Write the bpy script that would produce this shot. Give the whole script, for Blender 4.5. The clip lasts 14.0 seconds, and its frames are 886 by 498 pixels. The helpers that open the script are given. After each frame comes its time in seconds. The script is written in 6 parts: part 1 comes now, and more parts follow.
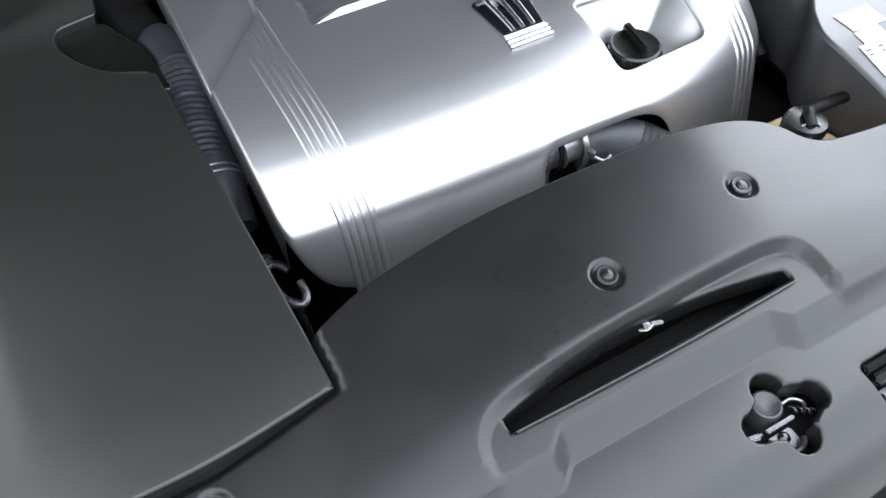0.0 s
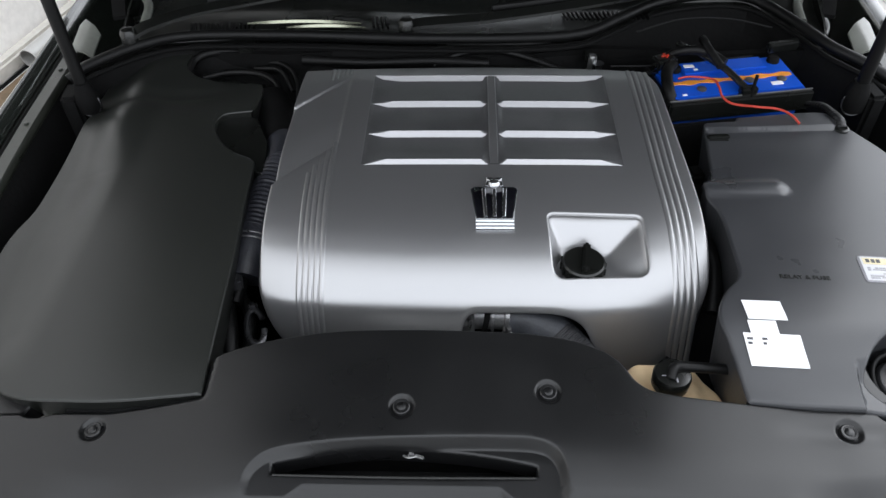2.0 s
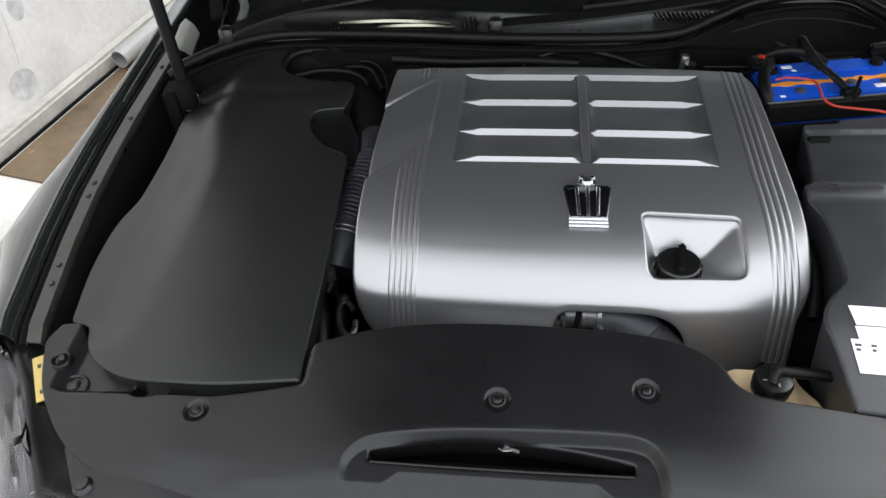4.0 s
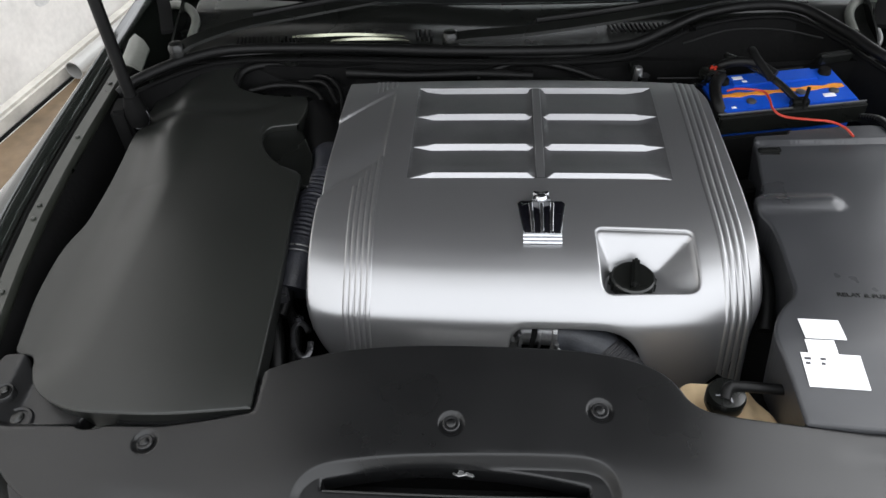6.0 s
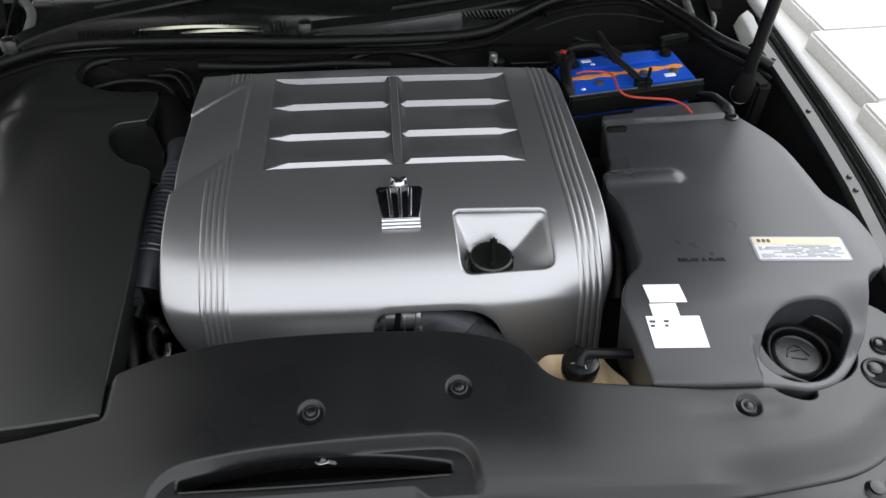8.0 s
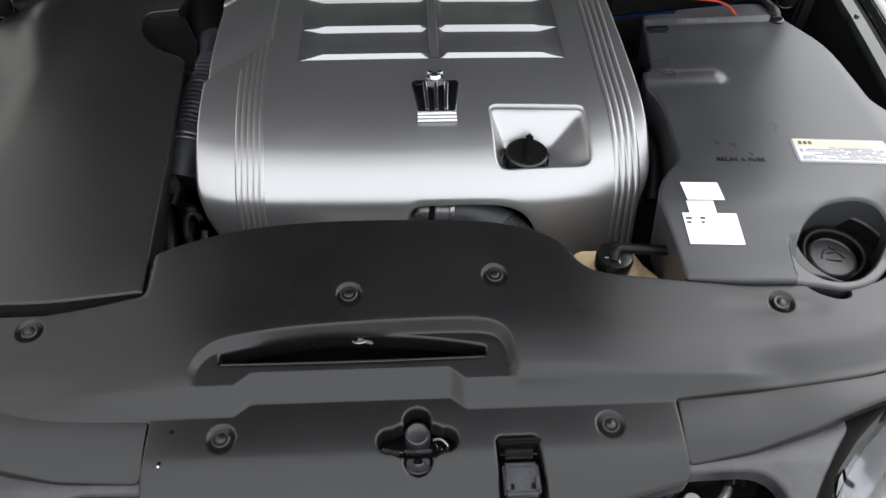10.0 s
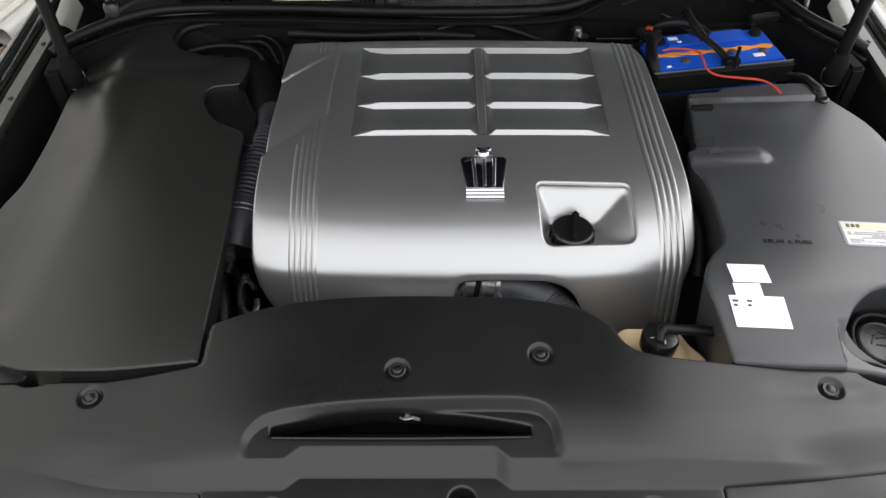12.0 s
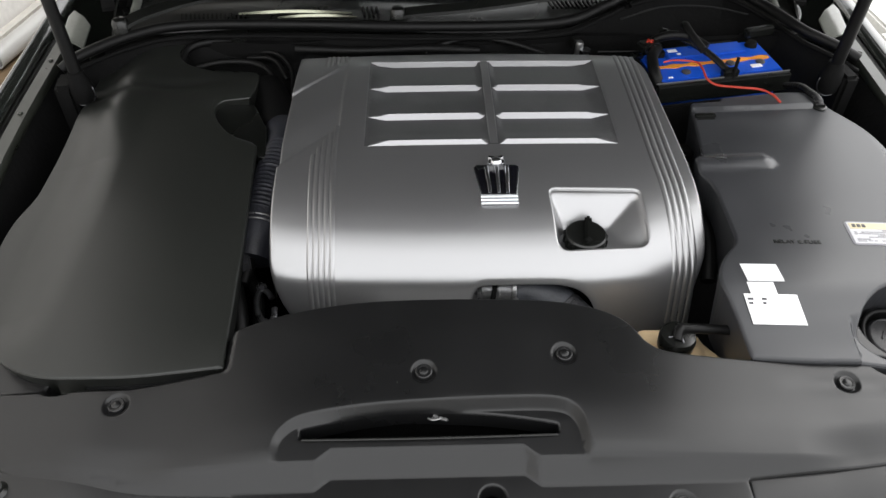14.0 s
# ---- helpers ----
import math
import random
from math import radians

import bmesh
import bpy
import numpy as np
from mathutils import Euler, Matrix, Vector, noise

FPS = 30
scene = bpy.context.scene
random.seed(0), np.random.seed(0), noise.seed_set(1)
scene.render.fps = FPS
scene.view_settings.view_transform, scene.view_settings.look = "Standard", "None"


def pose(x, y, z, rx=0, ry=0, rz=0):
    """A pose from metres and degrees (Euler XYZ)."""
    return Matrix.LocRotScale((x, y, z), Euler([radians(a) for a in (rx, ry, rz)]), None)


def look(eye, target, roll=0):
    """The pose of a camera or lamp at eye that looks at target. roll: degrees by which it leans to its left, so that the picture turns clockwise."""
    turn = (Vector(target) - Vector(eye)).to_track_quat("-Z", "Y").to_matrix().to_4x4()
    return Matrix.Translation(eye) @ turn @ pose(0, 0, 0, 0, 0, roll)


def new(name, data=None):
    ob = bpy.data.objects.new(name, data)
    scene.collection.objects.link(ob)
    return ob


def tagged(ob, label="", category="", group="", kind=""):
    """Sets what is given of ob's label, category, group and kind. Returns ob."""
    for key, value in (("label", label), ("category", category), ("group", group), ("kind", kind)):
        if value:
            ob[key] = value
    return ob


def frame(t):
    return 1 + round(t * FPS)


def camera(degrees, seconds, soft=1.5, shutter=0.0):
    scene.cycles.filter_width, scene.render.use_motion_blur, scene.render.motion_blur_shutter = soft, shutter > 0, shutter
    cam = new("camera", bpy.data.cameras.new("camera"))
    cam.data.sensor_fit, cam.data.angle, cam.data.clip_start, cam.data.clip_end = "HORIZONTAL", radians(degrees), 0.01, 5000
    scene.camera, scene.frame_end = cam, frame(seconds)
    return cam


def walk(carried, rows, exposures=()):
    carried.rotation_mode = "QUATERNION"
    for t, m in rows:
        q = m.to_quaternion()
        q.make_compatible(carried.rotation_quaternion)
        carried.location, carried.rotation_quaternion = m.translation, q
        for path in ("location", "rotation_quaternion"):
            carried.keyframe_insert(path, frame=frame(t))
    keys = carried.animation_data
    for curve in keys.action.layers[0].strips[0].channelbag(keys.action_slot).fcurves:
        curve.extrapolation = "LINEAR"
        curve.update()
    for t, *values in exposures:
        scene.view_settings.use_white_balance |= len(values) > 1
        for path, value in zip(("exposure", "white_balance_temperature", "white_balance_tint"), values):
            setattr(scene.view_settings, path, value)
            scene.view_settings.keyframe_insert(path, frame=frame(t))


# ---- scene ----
from mathutils.geometry import delaunay_2d_cdt

cam = camera(60.8, 14.0)
PATH = [
    (0, (-0.397, -0.664, 1.367), (0.17, 0.387, -0.238), -0.6),
    (0.5, (-0.215, -0.718, 1.428), (0.125, 0.417, -0.183), 3.9),
    (1, (-0.071, -0.824, 1.508), (-0.075, 0.424, -0.054), 0.6),
    (1.5, (-0.036, -0.881, 1.57), (-0.098, 0.527, 0.151), -0.9),
    (2, (-0.041, -0.881, 1.565), (-0.099, 0.531, 0.15), -1.3),
    (2.5, (-0.049, -0.881, 1.561), (-0.1, 0.529, 0.144), -1.0),
    (3, (-0.068, -0.893, 1.562), (-0.145, 0.515, 0.144), -1.1),
    (3.2, (-0.079, -0.902, 1.557), (-0.2, 0.506, 0.142), -1.4),
    (5.3, (-0.088, -0.878, 1.567), (-0.338, 0.542, 0.18), -5.3),
    (5.5, (-0.081, -0.876, 1.568), (-0.291, 0.545, 0.177), -4.5),
    (6, (-0.064, -0.872, 1.568), (-0.202, 0.552, 0.17), -3.2),
    (6.5, (-0.041, -0.869, 1.568), (-0.095, 0.556, 0.167), -2.0),
    (7, (-0.021, -0.871, 1.567), (0.017, 0.555, 0.166), -0.6),
    (7.2, (-0.015, -0.871, 1.566), (0.057, 0.555, 0.165), -0.0),
    (9.3, (-0.027, -0.908, 1.537), (0.131, 0.437, 0.066), 2.0),
    (9.5, (-0.03, -0.907, 1.536), (0.111, 0.418, 0.044), 2.2),
    (10, (-0.043, -0.916, 1.524), (0.048, 0.365, -0.009), 1.7),
    (10.5, (-0.052, -0.923, 1.521), (0.0, 0.334, -0.034), 1.0),
    (11, (-0.055, -0.917, 1.534), (-0.022, 0.322, -0.036), 0.5),
    (11.5, (-0.055, -0.908, 1.55), (-0.04, 0.406, 0.041), 0.2),
    (12, (-0.057, -0.904, 1.561), (-0.06, 0.476, 0.114), -0.2),
    (12.5, (-0.061, -0.909, 1.565), (-0.075, 0.499, 0.145), -0.2),
    (13, (-0.057, -0.917, 1.565), (-0.09, 0.497, 0.151), -1.0),
    (13.5, (-0.055, -0.92, 1.566), (-0.092, 0.493, 0.15), -1.2),
    (14, (-0.106, -0.931, 1.553), (-0.059, 0.495, 0.151), 0.4),
]
# the clip's camera settles its brightness: seconds, stops, kelvin, tint
GAIN = [(0.0, 1.03, 5900, 10), (0.5, 0.56, 6050, 10), (1.0, 0.05, 6150, 10), (1.5, -0.16, 6080, 10), (3.0, -0.16, 6120, 10), (5.5, -0.03, 6280, 10), (7.0, -0.08, 6200, 10),
        (9.5, -0.32, 6250, 10), (10.0, -0.02, 6300, 10), (10.5, 0.10, 6320, 10), (11.0, 0.15, 6350, 10), (12.0, -0.10, 6470, 10), (14.0, -0.12, 6480, 10)]
walk(cam, [(t, look(eye, target, roll)) for t, eye, target, roll in PATH], GAIN)

# world: an evenly overcast sky, and the veiled sun
world = bpy.data.worlds.new("overcast")
scene.world = world
world.use_nodes = True
wn, wl = world.node_tree.nodes, world.node_tree.links
sky = wn.new("ShaderNodeTexSky")
sky.sky_type, sky.sun_disc = "NISHITA", False
sky.sun_elevation, sky.sun_rotation = radians(48), radians(55)
sky.air_density, sky.dust_density = 1.0, 4.0
veil = wn.new("ShaderNodeHueSaturation")
veil.inputs["Saturation"].default_value = 0.15
wl.new(sky.outputs[0], veil.inputs["Color"])
wl.new(veil.outputs[0], wn["Background"].inputs["Color"])
wn["Background"].inputs["Strength"].default_value = 0.11
cloud = wn.new("ShaderNodeBackground")
cloud.inputs["Color"].default_value, cloud.inputs["Strength"].default_value = (1.0, 1.0, 1.0, 1), 2.35
both = wn.new("ShaderNodeAddShader")
wl.new(wn["Background"].outputs[0], both.inputs[0])
wl.new(cloud.outputs[0], both.inputs[1])
wl.new(both.outputs[0], wn["World Output"].inputs["Surface"])
sun = new("sun", bpy.data.lights.new("sun", "SUN"))
sun.data.energy, sun.data.angle, sun.data.color = 0.5, radians(60), (1.0, 0.985, 0.96)
sun.matrix_world = look((3.3, 2.3, 5.2), (0, 0, 0.8))


# ---- materials ----
def mat(name, base, rough=0.5, metal=0.0, grain=200.0, bump=0.0, blotch=0.12, patch=3.0, rough_var=0.08, coat=0.0, spec=0.5, per_object=0.0):
    m = bpy.data.materials.new(name)
    m.use_nodes = True
    n, l = m.node_tree.nodes, m.node_tree.links
    b = n["Principled BSDF"]
    co = n.new("ShaderNodeTexCoord")
    big = n.new("ShaderNodeTexNoise")
    big.inputs["Scale"].default_value, big.inputs["Detail"].default_value = patch, 5.0
    fine = n.new("ShaderNodeTexNoise")
    fine.inputs["Scale"].default_value, fine.inputs["Detail"].default_value = grain, 2.0
    l.new(co.outputs["Object"], big.inputs["Vector"])
    l.new(co.outputs["Object"], fine.inputs["Vector"])
    add = n.new("ShaderNodeMath")
    add.operation = "MULTIPLY_ADD"
    add.inputs[1].default_value = 0.35
    l.new(fine.outputs[0], add.inputs[0])
    l.new(big.outputs[0], add.inputs[2])
    val = n.new("ShaderNodeMapRange")
    val.inputs["From Min"].default_value, val.inputs["From Max"].default_value = 0.35, 1.0
    val.inputs["To Min"].default_value, val.inputs["To Max"].default_value = 1 - blotch, 1 + blotch
    l.new(add.outputs[0], val.inputs["Value"])
    hsv = n.new("ShaderNodeHueSaturation")
    hsv.inputs["Color"].default_value = (*base, 1)
    l.new(val.outputs[0], hsv.inputs["Value"])
    l.new(hsv.outputs[0], b.inputs["Base Color"])
    rr = n.new("ShaderNodeMapRange")
    rr.inputs["From Min"].default_value, rr.inputs["From Max"].default_value = 0.3, 0.7
    rr.inputs["To Min"].default_value, rr.inputs["To Max"].default_value = rough - rough_var, rough + rough_var
    l.new(big.outputs[0], rr.inputs["Value"])
    l.new(rr.outputs[0], b.inputs["Roughness"])
    b.inputs["Metallic"].default_value = metal
    b.inputs["Specular IOR Level"].default_value = spec
    b.inputs["Coat Weight"].default_value = coat
    b.inputs["Coat Roughness"].default_value = 0.05
    if bump:
        bp = n.new("ShaderNodeBump")
        bp.inputs["Strength"].default_value, bp.inputs["Distance"].default_value = bump, 0.25 / grain
        l.new(fine.outputs[0], bp.inputs["Height"])
        l.new(bp.outputs[0], b.inputs["Normal"])
    return m


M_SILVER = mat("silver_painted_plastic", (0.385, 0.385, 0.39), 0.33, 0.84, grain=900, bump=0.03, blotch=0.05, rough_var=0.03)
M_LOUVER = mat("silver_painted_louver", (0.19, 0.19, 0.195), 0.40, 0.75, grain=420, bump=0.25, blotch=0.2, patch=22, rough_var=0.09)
M_STRIP = mat("silver_with_sky_gleam", (0.42, 0.42, 0.43), 0.38, 0.7, grain=900, bump=0.03, blotch=0.04)
M_BLACK = mat("grained_black_plastic", (0.0078, 0.0079, 0.0082), 0.31, 0.0, grain=1500, bump=0.09, blotch=0.3, patch=7, rough_var=0.055, spec=0.43)
M_FADED = mat("faded_black_plastic", (0.033, 0.034, 0.037), 0.31, 0.0, grain=1300, bump=0.06, blotch=0.2, patch=7, rough_var=0.045)
M_SMOOTH = mat("satin_black_plastic", (0.0070, 0.0075, 0.0067), 0.275, 0.0, grain=1200, bump=0.06, blotch=0.15, patch=5, rough_var=0.06)
M_AIR = mat("smooth_satin_black_plastic", (0.0120, 0.0130, 0.0115), 0.37, 0.0, grain=1200, bump=0.06, blotch=0.15, patch=5, rough_var=0.05)
# near-black for dirty metal, and for shade put into gaps and recesses
M_DARK = mat("dirty_metal_and_shade_black", (0.004, 0.004, 0.004), 0.75, 0.0, grain=120, bump=0.4, blotch=0.4, patch=12, spec=0.12)
M_RUBBER = mat("black_rubber", (0.004, 0.004, 0.004), 0.46, 0.0, grain=500, bump=0.15, blotch=0.25, patch=15, spec=0.22)
M_HOSE = mat("dusty_rubber_hose", (0.020, 0.021, 0.027), 0.42, 0.0, grain=300, bump=0.6, blotch=0.5, patch=30, rough_var=0.14)
M_OLDHOSE = mat("dusty_worn_hose", (0.040, 0.043, 0.050), 0.55, 0.0, grain=350, bump=0.5, blotch=0.6, patch=35)
M_WEAVE = mat("dark_woven_sleeve", (0.012, 0.012, 0.014), 0.5, 0.0, grain=500, bump=0.6, blotch=0.7, patch=60)
M_GREYPART = mat("dusty_grey_lever_plastic", (0.034, 0.035, 0.040), 0.40, 0.0, grain=200, bump=0.2, blotch=0.35, patch=50)
M_PAINT = mat("black_green_car_paint", (0.012, 0.014, 0.012), 0.22, 0.0, grain=600, blotch=0.1, coat=1.0, rough_var=0.04)
M_INNER = mat("dull_inner_body_paint", (0.024, 0.026, 0.021), 0.34, 0.0, grain=90, bump=0.06, blotch=0.35, patch=20, coat=0.15)
M_CHROME = mat("chrome", (0.68, 0.69, 0.71), 0.22, 1.0, blotch=0.04, rough_var=0.04)
M_BODY = mat("pale_dusty_body_edge", (0.13, 0.135, 0.12), 0.38, 0.0, grain=90, bump=0.08, blotch=0.3, patch=25, coat=0.3)
M_LAMP = mat("lamp_reflector_chrome", (0.15, 0.15, 0.16), 0.12, 1.0, blotch=0.15, patch=20)
M_STEEL = mat("zinc_plated_steel", (0.30, 0.30, 0.30), 0.35, 0.9, grain=200, bump=0.1, blotch=0.25, patch=40)
M_ALU = mat("cast_aluminium", (0.42, 0.42, 0.43), 0.45, 0.85, grain=300, bump=0.4, blotch=0.3, patch=30)
M_BLUE = mat("blue_battery_plastic", (0.008, 0.075, 0.50), 0.33, 0.0, grain=500, bump=0.05, blotch=0.12, patch=12)
M_ORANGE = mat("orange_print", (0.75, 0.28, 0.03), 0.4, 0.0, blotch=0.15, patch=25)
M_RED = mat("red_wire_insulation", (0.42, 0.035, 0.018), 0.45, 0.0, blotch=0.15)
M_NAVY = mat("navy_wire_insulation", (0.012, 0.016, 0.06), 0.45, 0.0, blotch=0.15)
M_WHITE = mat("white_paper_sticker", (0.82, 0.82, 0.83), 0.4, 0.0, blotch=0.03)
M_LABEL = mat("grey_white_label", (0.52, 0.52, 0.54), 0.38, 0.0, blotch=0.06)
# pale tone holds the bright reflection on the scuttle ribs
M_PALE = mat("pale_rib_reflection", (0.42, 0.43, 0.33), 0.28, 0.8, grain=300, blotch=0.15)
M_PALEYELLOW = mat("pale_yellow_print", (0.60, 0.53, 0.33), 0.4, 0.0, blotch=0.12, patch=40)
M_YELLOW = mat("yellow_print", (0.60, 0.45, 0.14), 0.4, 0.0, blotch=0.06)
M_INK = mat("dark_print", (0.05, 0.05, 0.055), 0.5, 0.0, blotch=0.1)
M_GLOSS = mat("gloss_black", (0.004, 0.004, 0.006), 0.12, blotch=0.1)
M_WASHERCAP = mat("greyed_black_cap", (0.013, 0.013, 0.014), 0.38, 0.0, grain=300, bump=0.3, blotch=0.5, patch=60)
M_LABELINK = mat("pale_grey_print", (0.33, 0.33, 0.345), 0.5, 0.0, blotch=0.2, patch=60)
M_GREYINK = mat("grey_print", (0.27, 0.27, 0.29), 0.5, 0.0, blotch=0.1)
M_CREAM = mat("aged_cream_plastic", (0.66, 0.50, 0.30), 0.42, 0.0, grain=80, bump=0.06, blotch=0.18, patch=18)
M_DUSTY = mat("dusty_grey_plastic", (0.034, 0.034, 0.037), 0.42, 0.0, grain=160, bump=0.2, blotch=0.5, patch=25)
M_TYRE = mat("tyre_rubber", (0.02, 0.02, 0.02), 0.75, 0.0, grain=200, bump=0.4)
M_WALL = mat("stained_white_wall_paint", (0.67, 0.65, 0.62), 0.7, 0.0, grain=40, bump=0.3, blotch=0.24, patch=3.2)
M_FLOOR = mat("pale_worn_concrete", (0.55, 0.54, 0.51), 0.6, 0.0, grain=60, bump=0.3, blotch=0.22, patch=1.6)
M_WET = mat("wet_brown_gutter", (0.15, 0.105, 0.062), 0.22, 0.0, grain=25, bump=0.2, blotch=0.45, patch=4)
M_GREYWALL = mat("unseen_wall_and_line_grey", (0.38, 0.38, 0.37), 0.8, 0.0, grain=40, bump=0.3, blotch=0.2, patch=1.5)
M_PATCH = mat("grey_filler_patch", (0.53, 0.525, 0.515), 0.8, 0.0, grain=60, bump=0.5, blotch=0.4, patch=18)
M_KERB = mat("dirty_kerb_paint", (0.44, 0.42, 0.38), 0.75, 0.0, grain=50, bump=0.4, blotch=0.28, patch=9)
M_DARKCAP = mat("dull_black_cap", (0.006, 0.006, 0.0065), 0.44, 0.0, grain=300, bump=0.5, blotch=0.4, patch=60, spec=0.32)
M_OLDSTEEL = mat("dark_oily_steel", (0.10, 0.10, 0.105), 0.32, 0.9, grain=200, bump=0.2, blotch=0.4, patch=60, rough_var=0.12)
M_PIPE = mat("grey_pvc_pipe", (0.36, 0.355, 0.34), 0.4, 0.0, blotch=0.12, patch=6)


def glass(name, tint, rough=0.02, ior=1.45):
    m = bpy.data.materials.new(name)
    m.use_nodes = True
    b = m.node_tree.nodes["Principled BSDF"]
    b.inputs["Base Color"].default_value = (*tint, 1)
    b.inputs["Transmission Weight"].default_value = 1.0
    b.inputs["Roughness"].default_value = rough
    b.inputs["IOR"].default_value = ior
    return m


M_GLASS = glass("clear_lens", (0.90, 0.91, 0.92), 0.02, 1.25)
M_WINDSCREEN = glass("tinted_windscreen", (0.35, 0.42, 0.38))

# ---- building tools ----
ORIGIN = {}


def thing(name, at, label, category, group="", kind=""):
    e = new(name)
    e.location = at
    e.empty_display_size = 0.05
    ORIGIN[e] = Vector(at)
    return tagged(e, label, category, group, kind)


def mesh_of(name, verts, faces, material, angle=38):
    me = bpy.data.meshes.new(name)
    me.from_pydata([tuple(v) for v in verts], [], [tuple(f) for f in faces])
    me.materials.append(material)
    bm = bmesh.new()
    bm.from_mesh(me)
    bmesh.ops.recalc_face_normals(bm, faces=bm.faces)
    bm.to_mesh(me)
    bm.free()
    me.polygons.foreach_set("use_smooth", [True] * len(me.polygons))
    me.set_sharp_from_angle(angle=radians(angle))
    return me


def part(name, shape, material, parent, label="", angle=38):
    """Links (verts, faces), given in world places, as one mesh under a thing or a part."""
    verts, faces = shape
    o = ORIGIN[parent]
    ob = new(name, mesh_of(name, [(v[0] - o.x, v[1] - o.y, v[2] - o.z) for v in verts], faces, material, angle))
    ob.parent = parent
    ORIGIN[ob] = o
    return tagged(ob, label)


def part_shared(name, mesh, parent, at, turn=None, label=""):
    """A part on shared mesh data; its mesh lies round its own origin."""
    ob = new(name, mesh)
    ob.parent = parent
    base = ORIGIN[parent]
    m = Matrix.Translation(Vector(at) - base)
    ob.matrix_local = m @ turn if turn else m
    ORIGIN[ob] = Vector((0, 0, 0))
    return tagged(ob, label)


def moulded(name, shape, material, parent, label="", angle=0):
    """A part made by panel(), shaded by the true slope of its surface."""
    verts, faces, normals = shape
    o = ORIGIN[parent]
    me = bpy.data.meshes.new(name)
    me.from_pydata([(v[0] - o.x, v[1] - o.y, v[2] - o.z) for v in verts], [], faces)
    me.materials.append(material)
    me.polygons.foreach_set("use_smooth", [True] * len(me.polygons))
    per_loop = []
    for p in me.polygons:
        top = all(normals[i] is not None for i in p.vertices)
        per_loop += [normals[i] if top else tuple(p.normal) for i in p.vertices]
    me.normals_split_custom_set(per_loop)
    ob = new(name, me)
    ob.parent = parent
    ORIGIN[ob] = o
    return tagged(ob, label)


def solo(name, shape, material, label, category, group="", kind="", angle=38):
    verts, faces = shape
    c = Vector((sum(v[0] for v in verts) / len(verts), sum(v[1] for v in verts) / len(verts), min(v[2] for v in verts)))
    ob = new(name, mesh_of(name, [(v[0] - c.x, v[1] - c.y, v[2] - c.z) for v in verts], faces, material, angle))
    ob.location = c
    ORIGIN[ob] = c
    return tagged(ob, label, category, group, kind)


def ramp(t):
    """A straight ramp from 0 to 1 with small rounded ends."""
    w = 0.14
    lo = np.clip(t + w, 0, 2 * w) ** 2 / (4 * w)
    hi = 1 - np.clip(1 + w - t, 0, 2 * w) ** 2 / (4 * w)
    return np.where(t < w, lo, np.where(t > 1 - w, hi, t))


def curve_through(x, xs, ys):
    """A smooth curve through the given heights, without overshoot."""
    xs, ys = np.asarray(xs, float), np.asarray(ys, float)
    h, d = np.diff(xs), np.diff(ys) / np.diff(xs)
    m = np.concatenate([[d[0]], np.where(d[:-1] * d[1:] > 0, 3 * (h[:-1] + h[1:]) / ((2 * h[1:] + h[:-1]) / np.where(d[:-1] == 0, 1e-9, d[:-1]) + (h[1:] + 2 * h[:-1]) / np.where(d[1:] == 0, 1e-9, d[1:])), 0.0), [d[-1]]])
    x = np.clip(x, xs[0], xs[-1])
    i = np.clip(np.searchsorted(xs, x, side="right") - 1, 0, len(h) - 1)
    t, hh = (x - xs[i]) / h[i], h[i]
    return (2 * t ** 3 - 3 * t ** 2 + 1) * ys[i] + (t ** 3 - 2 * t ** 2 + t) * hh * m[i] + (3 * t ** 2 - 2 * t ** 3) * ys[i + 1] + (t ** 3 - t ** 2) * hh * m[i + 1]


def sm(t):
    t = np.clip(t, 0, 1)
    return t * t * (3 - 2 * t)


def inside(P, poly):
    poly = np.asarray(poly, float)
    x, y = P[:, :1], P[:, 1:2]
    a, b = poly, np.roll(poly, -1, 0)
    cross = (a[:, 1] > y) != (b[:, 1] > y)
    dy = np.where(b[:, 1] == a[:, 1], 1e-12, b[:, 1] - a[:, 1])
    return (cross & (x < (b[:, 0] - a[:, 0]) * (y - a[:, 1]) / dy + a[:, 0])).sum(1) % 2 == 1


def sdf(P, poly):
    """Distance to a closed outline, positive inside."""
    poly = np.asarray(poly, float)
    a, d = poly, np.roll(poly, -1, 0) - poly
    best = np.full(len(P), 1e9)
    for p, v in zip(a, d):
        w = P - p
        t = np.clip((w @ v) / max(v @ v, 1e-12), 0, 1)
        best = np.minimum(best, np.hypot(*(w - t[:, None] * v).T))
    return np.where(inside(P, poly), best, -best)


def rounded(poly, r, k=5):
    """Corners cut to soft curves; r: one radius or one per corner."""
    poly = [np.array(p[:2], float) for p in poly]
    rs = r if isinstance(r, (list, tuple)) else [r] * len(poly)
    out = []
    for i, p in enumerate(poly):
        a, b = poly[i - 1], poly[(i + 1) % len(poly)]
        da, db = np.linalg.norm(a - p), np.linalg.norm(b - p)
        ra, rb = min(rs[i], da * 0.48), min(rs[i], db * 0.48)
        s, e = p + (a - p) / da * ra, p + (b - p) / db * rb
        for j in range(k + 1):
            t = j / k
            out.append((1 - t) ** 2 * s + 2 * t * (1 - t) * p + t * t * e)
    return np.array(out)


def resample(poly, step):
    out = []
    for p, q in zip(poly, np.roll(poly, -1, 0)):
        n = max(1, math.ceil(np.linalg.norm(q - p) / step - 0.2))
        out += [p + (q - p) * i / n for i in range(n)]
    keep = [out[0]]
    for p in out[1:]:
        if np.linalg.norm(p - keep[-1]) > step * 0.15:
            keep.append(p)
    return np.array(keep)


